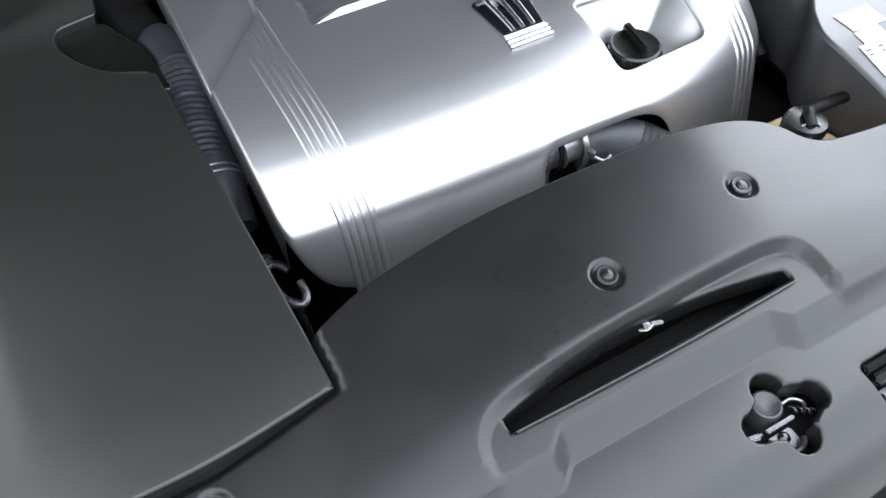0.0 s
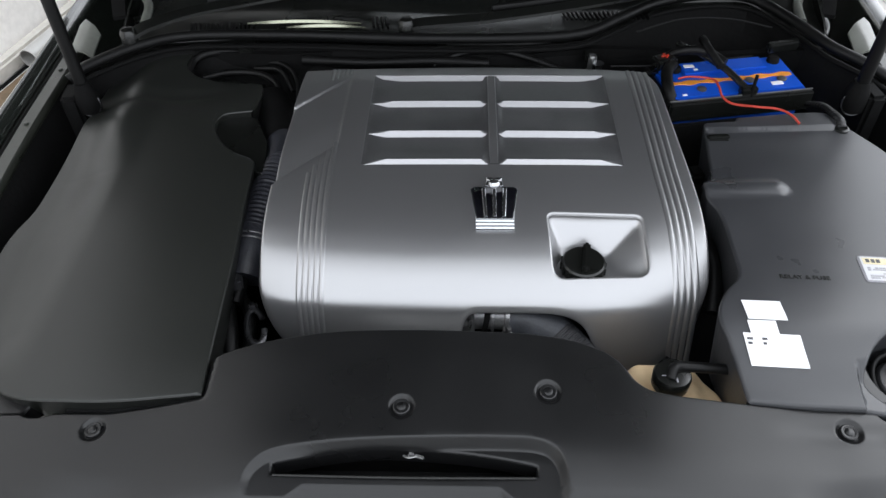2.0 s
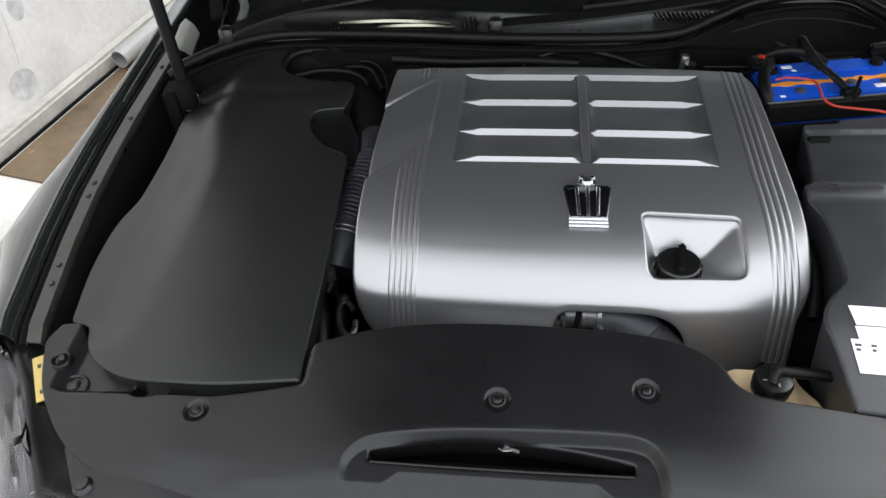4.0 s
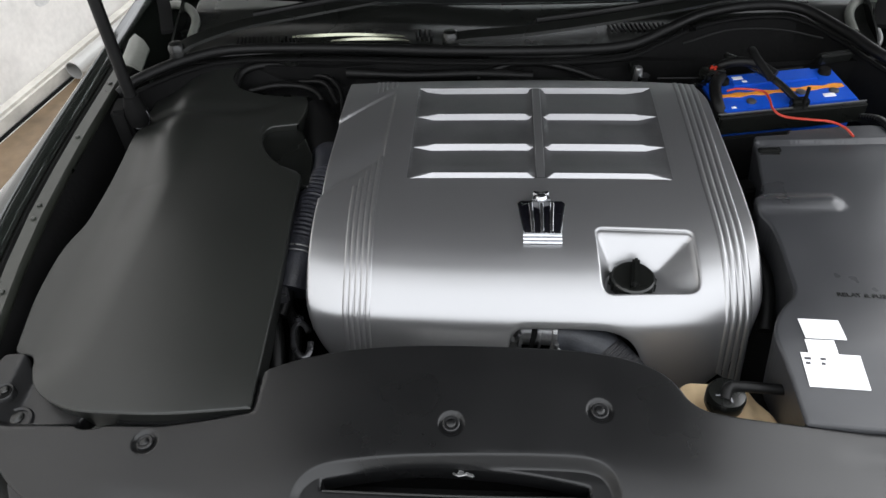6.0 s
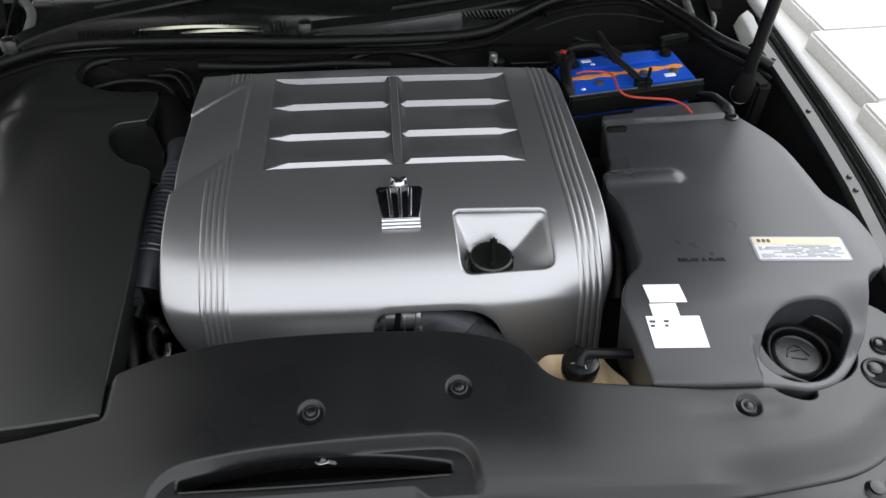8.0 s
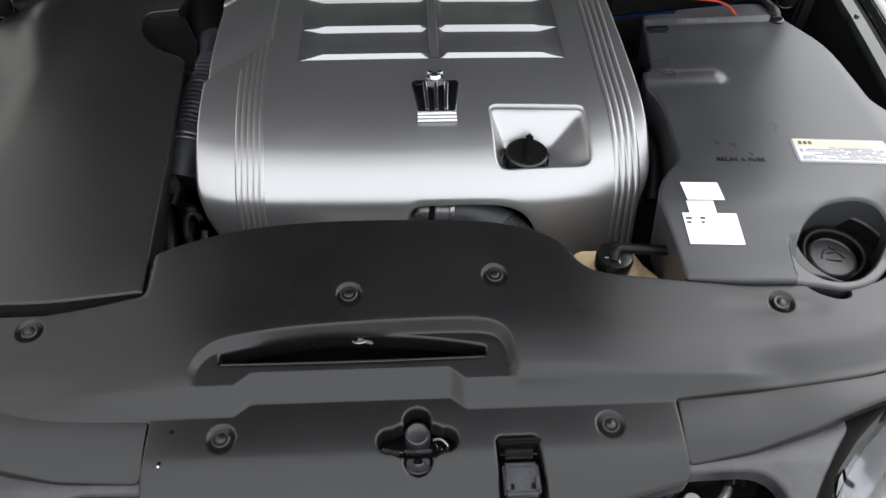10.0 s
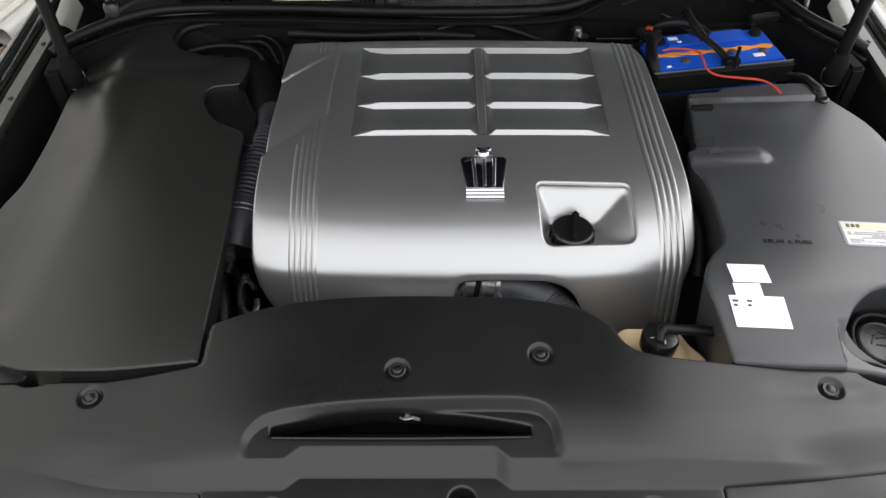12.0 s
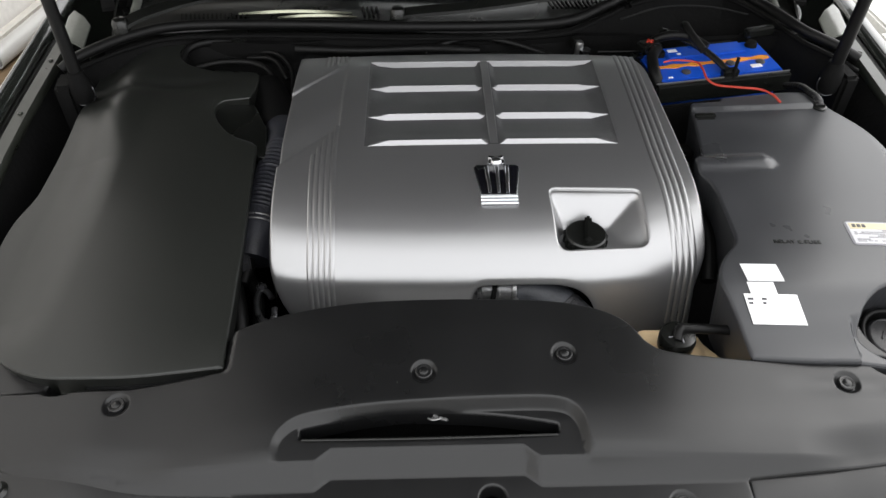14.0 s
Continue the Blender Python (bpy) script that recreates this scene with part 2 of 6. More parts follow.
def panel(outline, zf, holes=(), step=0.007, depth=0.03, r=0.004, extra=(), lines=(), tuck=0.0):
    """A moulded sheet z = zf(P) over an outline with holes: rounded rims, crease lines and a skirt downwards. Gives verts, faces and the smooth normals."""
    loops = [resample(np.asarray(outline, float), step)] + [resample(np.asarray(h, float), step * 0.7) for h in holes]
    pts, edges = [], []
    for lp in loops:
        k = len(pts)
        pts += [tuple(p) for p in lp]
        edges += [(k + i, k + (i + 1) % len(lp)) for i in range(len(lp))]

    def deep(P):
        d = sdf(P, loops[0])
        for h in loops[1:]:
            d = np.minimum(d, -sdf(P, h))
        return d

    (x0, y0), (x1, y1) = loops[0].min(0), loops[0].max(0)
    gx, gy = np.meshgrid(np.arange(x0, x1, step), np.arange(y0, y1, step))
    gx = gx + (np.arange(gx.shape[0]) % 2)[:, None] * step * 0.5
    G = np.column_stack([gx.ravel(), gy.ravel()])
    G = G[deep(G) > max(r * 1.3, step * 0.45)]
    E = np.asarray(extra, float).reshape(-1, 2)
    A = np.vstack([G, E[deep(E) > r * 1.05]]) if len(E) else G
    for lp in loops:
        d = np.roll(lp, -1, 0) - np.roll(lp, 1, 0)
        nrm = np.column_stack([-d[:, 1], d[:, 0]]) / np.maximum(np.hypot(*d.T), 1e-9)[:, None]
        for f in (0.12, 0.4, 1.0):
            for s in (1, -1):
                R = lp + nrm * (s * f * r)
                ok = deep(R) > f * r * 0.93
                if ok.sum() < 2:
                    continue
                at = np.cumsum(ok) - 1 + len(pts)
                pts += [tuple(p) for p in R[ok]]
                m = len(R)
                edges += [(int(at[i]), int(at[(i + 1) % m])) for i in range(m) if ok[i] and ok[(i + 1) % m]]
    for ln in lines:
        ln = np.asarray(ln, float)
        n_ = np.maximum(1, (np.hypot(*np.diff(ln, axis=0).T) / (step * 0.8)).astype(int))
        pl = np.vstack([np.linspace(a, b, k, endpoint=False) for a, b, k in zip(ln, ln[1:], n_)] + [ln[-1:]])
        pl = pl[deep(pl) > r * 0.6]
        if len(pl) < 2:
            continue
        gap = np.hypot(*np.diff(pl, axis=0).T)
        far = np.ones(len(A), bool)
        for p in pl:
            far &= np.hypot(A[:, 0] - p[0], A[:, 1] - p[1]) > 0.0011
        A = A[far]
        k = len(pts)
        pts += [tuple(p) for p in pl]
        edges += [(k + i, k + i + 1) for i in range(len(pl) - 1) if gap[i] < step * 2.5]
    v, _, tri, *_ = delaunay_2d_cdt([Vector(p) for p in pts] + [Vector(p) for p in A], edges, [], 0, 1e-5)
    V = np.array([tuple(p) for p in v])
    T = np.array([t for t in tri if len(t) == 3])
    e1, e2 = V[T[:, 1]] - V[T[:, 0]], V[T[:, 2]] - V[T[:, 0]]
    turn = e1[:, 0] * e2[:, 1] - e1[:, 1] * e2[:, 0]
    T = np.where((turn < 0)[:, None], T[:, ::-1], T)[np.abs(turn) > 1e-11]
    C = V[T].mean(1)
    ok = inside(C, loops[0])
    for h in loops[1:]:
        ok &= ~inside(C, h)
    T = T[ok]
    def height(Q):
        q = np.clip(deep(Q) / r, 0, 1)
        return zf(Q) - r * (1 - np.sqrt(np.clip(1 - (1 - q) ** 2, 0, 1)))

    Z = height(V)
    e = 0.0005
    N = np.column_stack([-(height(V + (e, 0)) - height(V - (e, 0))) / (2 * e), -(height(V + (0, e)) - height(V - (0, e))) / (2 * e), np.ones(len(V))])
    N = np.clip(N, -6, 6)
    N /= np.linalg.norm(N, axis=1)[:, None]
    inward = np.column_stack([deep(V + (e, 0)) - deep(V - (e, 0)), deep(V + (0, e)) - deep(V - (0, e))]) / (2 * e)
    verts = [(*p, z) for p, z in zip(V, Z)]
    faces = [tuple(int(i) for i in t) for t in T]
    used = {}
    for t in faces:
        for i in range(3):
            e = (t[i], t[(i + 1) % 3])
            used[tuple(sorted(e))] = None if tuple(sorted(e)) in used else e
    low = {}
    for e in used.values():
        if e:
            for i in e:
                if i not in low:
                    low[i] = len(verts)
                    x, y, z = verts[i]
                    drop = depth(x, y) if callable(depth) else depth
                    verts.append((x + inward[i][0] * tuck * drop, y + inward[i][1] * tuck * drop, z - drop))
            faces.append((e[1], e[0], low[e[0]], low[e[1]]))
    return only(verts, faces, [tuple(n) for n in N] + [None] * (len(verts) - len(N)))


def only(verts, faces, normals):
    keep = sorted({i for f in faces for i in f})
    at = {k: i for i, k in enumerate(keep)}
    return [verts[k] for k in keep], [tuple(at[i] for i in f) for f in faces], [normals[k] for k in keep]


def smooth_path(pts, n=8):
    P = [Vector(p) for p in pts]
    P = [P[0] * 2 - P[1]] + P + [P[-1] * 2 - P[-2]]
    out = []
    for i in range(1, len(P) - 2):
        a, b, c, d = P[i - 1:i + 3]
        for j in range(n):
            t = j / n
            out.append(0.5 * (2 * b + (c - a) * t + (2 * a - 5 * b + 4 * c - d) * t * t + (3 * b - a - 3 * c + d) * t ** 3))
    return out + [P[-2]]


def tube(pts, r, seg=12, n=8, ribs=0.0, pitch=0.006, flat=1.0):
    """A round bar or hose along a smooth way; ribs: depth of its corrugation."""
    way = smooth_path(pts, n)
    if ribs:
        fine, run = [way[0]], 0.0
        for p, q in zip(way, way[1:]):
            m = max(1, int((q - p).length / (pitch / 4)))
            fine += [p.lerp(q, (i + 1) / m) for i in range(m)]
        way = fine
    verts, faces = [], []
    up, run = Vector((0.13, 0.21, 0.97)), 0.0
    for i, p in enumerate(way):
        d = (way[min(i + 1, len(way) - 1)] - way[max(i - 1, 0)]).normalized()
        side = d.cross(up).normalized()
        up = side.cross(d).normalized()
        run += (p - way[i - 1]).length if i else 0
        rad = r - ribs * (0.5 + 0.5 * math.cos(2 * math.pi * run / pitch)) if ribs else r
        for j in range(seg):
            a = 2 * math.pi * j / seg
            verts.append(p + side * (rad * math.cos(a)) + up * (rad * flat * math.sin(a)))
    for i in range(len(way) - 1):
        for j in range(seg):
            k = (j + 1) % seg
            faces.append((i * seg + j, i * seg + k, (i + 1) * seg + k, (i + 1) * seg + j))
    faces.append(tuple(range(seg))[::-1])
    faces.append(tuple(range((len(way) - 1) * seg, len(way) * seg)))
    return verts, faces


def loft(loops, cap_first=False, cap_last=True):
    n = len(loops[0])
    verts = [tuple(v) for lp in loops for v in lp]
    faces = [(i * n + j, i * n + (j + 1) % n, (i + 1) * n + (j + 1) % n, (i + 1) * n + j) for i in range(len(loops) - 1) for j in range(n)]
    if cap_first:
        faces.append(tuple(range(n))[::-1])
    if cap_last:
        faces.append(tuple(range((len(loops) - 1) * n, len(loops) * n)))
    return verts, faces


def sheet(rows, thick=None):
    """A strip of quads from rows of points; thick: an offset for a second skin."""
    n = len(rows[0])
    verts = [tuple(v) for row in rows for v in row]
    faces = [(i * n + j, i * n + j + 1, (i + 1) * n + j + 1, (i + 1) * n + j) for i in range(len(rows) - 1) for j in range(n - 1)]
    if thick:
        k, t = len(verts), Vector(thick)
        verts += [tuple(Vector(v) + t) for v in verts]
        faces += [tuple(i + k for i in f)[::-1] for f in faces]
        m = len(rows)
        rim = [j for j in range(n)] + [i * n + n - 1 for i in range(1, m)] + [(m - 1) * n + j for j in range(n - 2, -1, -1)] + [i * n for i in range(m - 2, 0, -1)]
        faces += [(rim[i], rim[(i + 1) % len(rim)], rim[(i + 1) % len(rim)] + k, rim[i] + k) for i in range(len(rim))]
    return verts, faces


def lathe(profile, at=(0, 0, 0), seg=28, axis=None):
    """A turned body: (radius, height) pairs round the z axis, or round an axis given."""
    m = Matrix.Translation(at)
    if axis:
        m = m @ Vector(axis).to_track_quat("Z", "Y").to_matrix().to_4x4()
    loops = [[m @ Vector((max(r, 1e-5) * math.cos(2 * math.pi * j / seg), max(r, 1e-5) * math.sin(2 * math.pi * j / seg), h)) for j in range(seg)] for r, h in profile]
    return loft(loops, True, True)


def block(c, s, rz=0.0, bev=0.004, m=None):
    """A box with bevelled edges, its middle at c, turned by rz degrees."""
    bm = bmesh.new()
    bmesh.ops.create_cube(bm, size=1)
    bmesh.ops.scale(bm, vec=s, verts=bm.verts)
    if bev:
        bmesh.ops.bevel(bm, geom=bm.edges[:], offset=min(bev, min(s) * 0.45), segments=2, affect="EDGES")
    bmesh.ops.transform(bm, matrix=(m or pose(*c, 0, 0, rz)), verts=bm.verts)
    bm.verts.ensure_lookup_table()
    bm.verts.index_update()
    out = [tuple(v.co) for v in bm.verts], [tuple(v.index for v in f.verts) for f in bm.faces]
    bm.free()
    return out


def slab(outline, top, thick, zf=None):
    """A flat plate cut to an outline; with zf it lies on that surface, its face raised by top."""
    o = [np.array(p[:2], float) for p in outline]
    P = np.array(o)
    z = (zf(P) if zf else np.zeros(len(P))) + top
    n, c = len(o), P.mean(0)
    rim = P + (c - P) * np.minimum(0.3, 0.0006 / np.maximum(np.hypot(*(c - P).T), 1e-6))[:, None]
    loops = [[(*p, q - thick) for p, q in zip(P, z)], [(*p, q - 0.0004) for p, q in zip(P, z)], [(*p, q) for p, q in zip(rim, z)]]
    return loft(loops, True, True)


def bar(pts, section, w0=1.0, w1=1.0, n=8):
    """A bar of one cross-section (across, up) along a smooth way, its width going from w0 to w1."""
    way = smooth_path(pts, n)
    loops = []
    for i, p in enumerate(way):
        d = way[min(i + 1, len(way) - 1)] - way[max(i - 1, 0)]
        side = Vector((-d.y, d.x, 0)).normalized()
        k = w0 + (w1 - w0) * i / (len(way) - 1)
        loops.append([p + side * (s * k) + Vector((0, 0, u * k)) for s, u in section])
    return loft(loops, True, True)


def join(*shapes):
    verts, faces = [], []
    for v, f in shapes:
        k = len(verts)
        verts += list(v)
        faces += [tuple(i + k for i in q) for q in f]
    return verts, faces


XC = -0.036  # the car's middle line

# ---- the setting: yard floor and wall ----
floor = solo("ground", block((0, 0, -0.1), (60, 60, 0.2), bev=0), M_FLOOR, "pale worn concrete yard floor, stained and dusty", "ground", kind="structure")
WALL_A, WALL_B = Vector((-2.28, -0.6, 0)), Vector((-1.42, 3.2, 0))
wall_dir = (WALL_B - WALL_A).normalized()
wall_turn = math.degrees(math.atan2(wall_dir.y, wall_dir.x))
wall_out = Vector((-wall_dir.y, wall_dir.x, 0))


def along(s, off, z):
    p = WALL_A + wall_dir * s + wall_out * off
    return (p.x, p.y, z)


# height above the foot is made up, to block sky in left reflections
wall_left = solo("wall_west", block(along(2, 0.16, 2.0), (9.0, 0.2, 4.0), wall_turn, 0.005), M_WALL, "white painted yard wall with stains and repair patches", "wall", kind="structure")
base = solo("baseboard", block(along(2, 0.03, 0.035), (9.0, 0.06, 0.07), wall_turn, 0.012), M_KERB, "painted concrete kerb along the foot of the wall", "kerb", kind="structure")
gutter = solo("pavement", block(along(4.22, -0.20, 0.0), (5.2, 0.36, 0.012), wall_turn, 0.003), M_WET, "wet brown strip of floor along the wall", "gutter", kind="structure")


def blotch_on_wall(s, z, w, h, off, seed):
    """An uneven flat patch of filler on the wall."""
    rnd = random.Random(seed)
    wave = [(rnd.uniform(0.02, 0.09) / k, k, rnd.uniform(0, 6.28)) for k in (1, 2, 3, 5, 7, 11)]
    rim = [1 + sum(a * math.sin(k * 2 * math.pi * i / 48 + p) for a, k, p in wave) for i in range(48)]
    loops = []
    for o, k in ((0.002, 1.0), (-off, 0.97)):
        loops.append([along(s + w * k * rim[i] * math.cos(2 * math.pi * i / 48), 0.06 + o, z + h * k * rim[i] * math.sin(2 * math.pi * i / 48)) for i in range(48)])
    return loft(loops, False, True)


for s, z, w, h, seed in ((1.945, 0.150, 0.065, 0.058, 3), (2.06, 0.395, 0.035, 0.05, 5), (2.42, 0.30, 0.05, 0.035, 8), (1.60, 0.42, 0.09, 0.05, 9)):
    part("repair_patch", blotch_on_wall(s, z, w, h, 0.001, seed), M_PATCH, wall_left, "rough grey filler patch")
# thin grey line for the edge between two tones of wall paint
part("paint_edge", tube([along(1.995, 0.0602, 0.40), along(1.985, 0.0602, 0.33), along(1.978, 0.0602, 0.28), along(1.968, 0.0602, 0.22)], 0.0012, 6, 4), M_GREYWALL, wall_left, "thin grey line where two paint tones meet")
part("joint", block(along(2, -0.006, 0.004), (9.0, 0.009, 0.012), wall_turn, 0.002), M_DARK, base)
part("joint", block(along(1.05, -0.55, 0.001), (0.012, 1.1, 0.006), wall_turn, 0.001), M_DARK, floor)
for i in range(9):
    part("kerb_stone", block((1.77 + 0.03 * i, -1.0 + i * 0.505, 0.03 + random.uniform(-0.003, 0.003)), (0.40, 0.50, 0.08), 3.4 + random.uniform(-0.5, 0.5), 0.010), M_FLOOR, floor)

# unseen wall, added to dim the low sky in front-facing reflections
solo("unseen_wall_south", block((0, -5.4, 0.75), (18.0, 0.2, 1.5), 0, 0.005), M_GREYWALL, "plain grey wall added out of view to dim front reflections", "wall", kind="structure")
pipe = thing("drain_pipe", (-1.60, 1.70, 0.0), "grey plastic drain pipe lying on the gutter by the wall", "pipe")
pa = Vector((-1.728, 1.655, 0.048))
pb = pa + wall_dir * 1.7
pd = (pb - pa).normalized()


def pipe_ring(p, r):
    s = pd.cross(Vector((0, 0, 1))).normalized()
    u = s.cross(pd)
    return [p + s * (r * math.cos(2 * math.pi * i / 24)) + u * (r * math.sin(2 * math.pi * i / 24)) for i in range(24)]


part("tube", loft([pipe_ring(pa + pd * 1.4, 0.033), pipe_ring(pa, 0.033), pipe_ring(pa, 0.037), pipe_ring(pb, 0.037)], True, True), M_PIPE, pipe)

# ---- the car's shell ----
car = thing("car", (XC, 0.6, 0.0), "black sedan with its bonnet raised on two struts", "car")


def mirror(v):
    return (2 * XC - v[0], v[1], v[2])


def fender_edge(y):
    return float(np.interp(y, [-0.34, -0.307, -0.15, -0.023, 0.15, 0.379, 0.6, 1.1], [-0.755, -0.767, -0.793, -0.808, -0.815, -0.818, -0.815, -0.80]))


def lift(y):
    return float(np.interp(y, [-0.34, 0.0, 0.4, 1.1], [-0.012, 0.0, 0.012, 0.05]))


ys = [-0.34, -0.31, -0.25, -0.15, -0.05, 0.05, 0.15, 0.25, 0.38, 0.5, 0.7, 1.1]
OUTER_EAST = [(0.012, 0.826), (0.009, 0.832), (0.003, 0.836), (-0.007, 0.8365), (-0.015, 0.834), (-0.020, 0.822), (-0.026, 0.79), (-0.038, 0.72), (-0.050, 0.60), (-0.056, 0.40), (-0.050, 0.24)]
OUTER = [(0.012, 0.826), (0.009, 0.836), (0.001, 0.842), (-0.16, 0.843), (-0.40, 0.838), (-0.64, 0.826), (-0.85, 0.806), (-0.97, 0.775), (-1.03, 0.70), (-1.05, 0.55), (-0.98, 0.24)]


def swell(y):
    return float(np.interp(y, [-0.34, -0.25, -0.13, -0.02, 0.12, 0.38, 1.1], [0.032, 0.060, 0.105, 0.068, 0.030, 0.022, 0.022]))


DROP = [(0.112, 0.55), (0.096, 0.70), (0.072, 0.780), (0.0535, 0.812)]
FLANGE = [(0.053, 0.806), (0.053, 0.820), (0.049, 0.826), (0.030, 0.827), (0.0265, 0.822), (0.0255, 0.812), (0.014, 0.812), (0.012, 0.826)]
for side in (0, 1):
    def place(v):
        return mirror(v) if side else v
    if side:
        rows = [[place((fender_edge(y) + dx, y, z + lift(y))) for dx, z in OUTER_EAST] for y in ys]
    else:
        rows = [[(fender_edge(y) + (dx * swell(y) if k > 2 else dx), y, z + lift(y)) for k, (dx, z) in enumerate(OUTER)] for y in ys]
    fender = part("fender", sheet(rows, (0.003 if not side else -0.003, 0, -0.002)), M_PAINT, car, "glossy black painted front wing")
    rows = [[place((fender_edge(y) + dx, y, z + lift(y))) for dx, z in FLANGE] for y in ys[:9]]
    flange = part("wing_flange", sheet(rows, (0.0, 0, -0.003)), M_INNER, car, "dull painted inner wing flange")
    # inner wall in near-black: the shade beside the flange is in its colour
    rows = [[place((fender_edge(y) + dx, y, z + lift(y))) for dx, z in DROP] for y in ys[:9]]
    part("inner_drop", sheet(rows, (0.0, 0, -0.003)), M_DARK, flange, "inner side coloured near-black for shade in the gap")
    part("weather_strip", tube([place((fender_edge(y) + 0.0198, y, 0.817 + lift(y))) for y in ys[:9]], 0.0058, 8, 4), M_RUBBER, flange)
    for y in (-0.24, -0.205, -0.06, -0.03, 0.14, 0.30):
        x, yy, z = place((fender_edge(y) + 0.040, y, 0.827 + lift(y)))
        part("bolt", lathe([(0.0042, -0.001), (0.0042, 0.002), (0.003, 0.0028), (0.0, 0.0028)], (x, yy, z), 10), M_INNER, flange)
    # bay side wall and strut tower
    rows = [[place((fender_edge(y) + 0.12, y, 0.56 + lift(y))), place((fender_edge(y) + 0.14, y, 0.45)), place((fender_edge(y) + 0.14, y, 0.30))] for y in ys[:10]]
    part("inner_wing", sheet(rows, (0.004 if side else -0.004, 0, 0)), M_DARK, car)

# raised bonnet: outer skin and inner frame
HINGE, OPEN = Vector((XC, 0.56, 0.955)), radians(46)
hd = Vector((0, -math.cos(OPEN), math.sin(OPEN)))
hn = Vector((0, -math.sin(OPEN), -math.cos(OPEN)))


def on_hood(u, s, d=0.0):
    half = np.interp(s, [0, 0.5, 1.32], [0.79, 0.79, 0.71])
    p = HINGE + Vector((u * half, 0, 0)) + hd * s + hn * d
    return tuple(p)


us = np.linspace(-1, 1, 13)
ss = np.linspace(0, 1.32, 9)
hood = part("bonnet", sheet([[on_hood(u, s, -0.03 * (1 - u * u)) for u in us] for s in ss], tuple(hn * 0.004)), M_PAINT, car, "raised black bonnet")
part("inner_frame", sheet([[on_hood(u * 0.96, 0.03 + s * 0.95, 0.02 + 0.012 * math.cos(u * 9) * math.cos(s * 7)) for u in us] for s in ss], tuple(hn * 0.004)), M_BLACK, hood, "black insulated underside")

# gas struts
for side, foot, top in ((0, (-0.689, 0.199, 0.842), (-0.708, 0.236, 1.265)), (1, (0.609, 0.204, 0.842), (0.612, 0.19, 1.31))):
    a, b = Vector(foot), Vector(top)
    st = part("strut", tube([a, a.lerp(b, 0.3), a.lerp(b, 0.62)], 0.0105, 14, 2), M_RUBBER, car, "black gas strut")
    part("rod", tube([a.lerp(b, 0.6), a.lerp(b, 0.8), b], 0.004, 10, 2), M_STEEL, st)
    part("ball_joint", lathe([(0.008, -0.03), (0.018, -0.022), (0.021, 0.0), (0.017, 0.016), (0.0125, 0.032)], foot, 18), M_DARK, st)
    part("clip_ring", tube([(foot[0] + 0.022 * math.cos(a_), foot[1] - 0.004 + 0.004 * math.sin(a_), foot[2] - 0.008 + 0.022 * math.sin(a_)) for a_ in np.linspace(0, 2 * math.pi, 16)], 0.0012, 6, 2), M_OLDSTEEL, st)
    sgn = 1 if side else -1
    part("strut_bracket", join(block((foot[0] + sgn * 0.026, foot[1] + 0.004, 0.80), (0.03, 0.05, 0.11), 8, 0.006), block((foot[0] + sgn * 0.012, foot[1], 0.838), (0.03, 0.018, 0.018), 0, 0.004)), M_DARK, st)

# wheels carry the car
for x, y in ((XC - 0.74, 0.12), (XC + 0.74, 0.12), (XC - 0.74, 2.9), (XC + 0.74, 2.9)):
    w = part("wheel", lathe([(0.20, -0.10), (0.29, -0.105), (0.318, -0.08), (0.322, 0.0), (0.318, 0.08), (0.29, 0.105), (0.20, 0.10)], (x, y, 0.322), 40, (1, 0, 0)), M_TYRE, car)
    part("rim", lathe([(0.02, -0.112), (0.06, -0.108), (0.17, -0.09), (0.205, -0.106), (0.205, 0.106), (0.17, 0.09), (0.06, 0.108), (0.02, 0.112)], (x, y, 0.322), 30, (1, 0, 0)), M_ALU, w)

# bay floor, bulkhead, cabin front; the near-black parts carry the shade in the bay
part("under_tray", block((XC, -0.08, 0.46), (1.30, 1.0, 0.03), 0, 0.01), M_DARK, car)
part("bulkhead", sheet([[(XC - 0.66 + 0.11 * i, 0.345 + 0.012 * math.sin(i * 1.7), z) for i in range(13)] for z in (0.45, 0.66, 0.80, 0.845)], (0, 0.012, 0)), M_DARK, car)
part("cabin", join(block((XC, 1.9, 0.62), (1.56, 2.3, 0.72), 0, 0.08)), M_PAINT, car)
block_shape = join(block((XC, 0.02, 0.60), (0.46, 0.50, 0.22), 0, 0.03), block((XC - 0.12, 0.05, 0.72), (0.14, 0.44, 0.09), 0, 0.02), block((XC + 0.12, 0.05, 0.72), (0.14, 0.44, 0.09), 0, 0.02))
engine = solo("engine_block", block_shape, M_DARK, "engine block beneath its silver cover, near-black for shade in the bay", "engine")

# cowl: scuttle panel, seal, windscreen
cowl = thing("cowl_panel", (XC, 0.42, 0.80), "black plastic scuttle panel below the windscreen", "cowl")


def cowl_z(P):
    return 0.862 + 0.10 * (P[:, 1] - 0.42) - 0.006 * np.cos(P[:, 0] * 9) + 0.012 * sm((P[:, 1] - 0.45) / 0.05)


co = rounded([(-0.66, 0.37), (-0.50, 0.372), (0.10, 0.366), (0.20, 0.39), (0.31, 0.47), (0.50, 0.48), (0.60, 0.36), (0.64, 0.42), (0.62, 0.56), (-0.67, 0.56)], 0.03)
moulded("panel", panel(co, cowl_z, step=0.014, depth=0.03, r=0.005), M_SMOOTH, cowl)
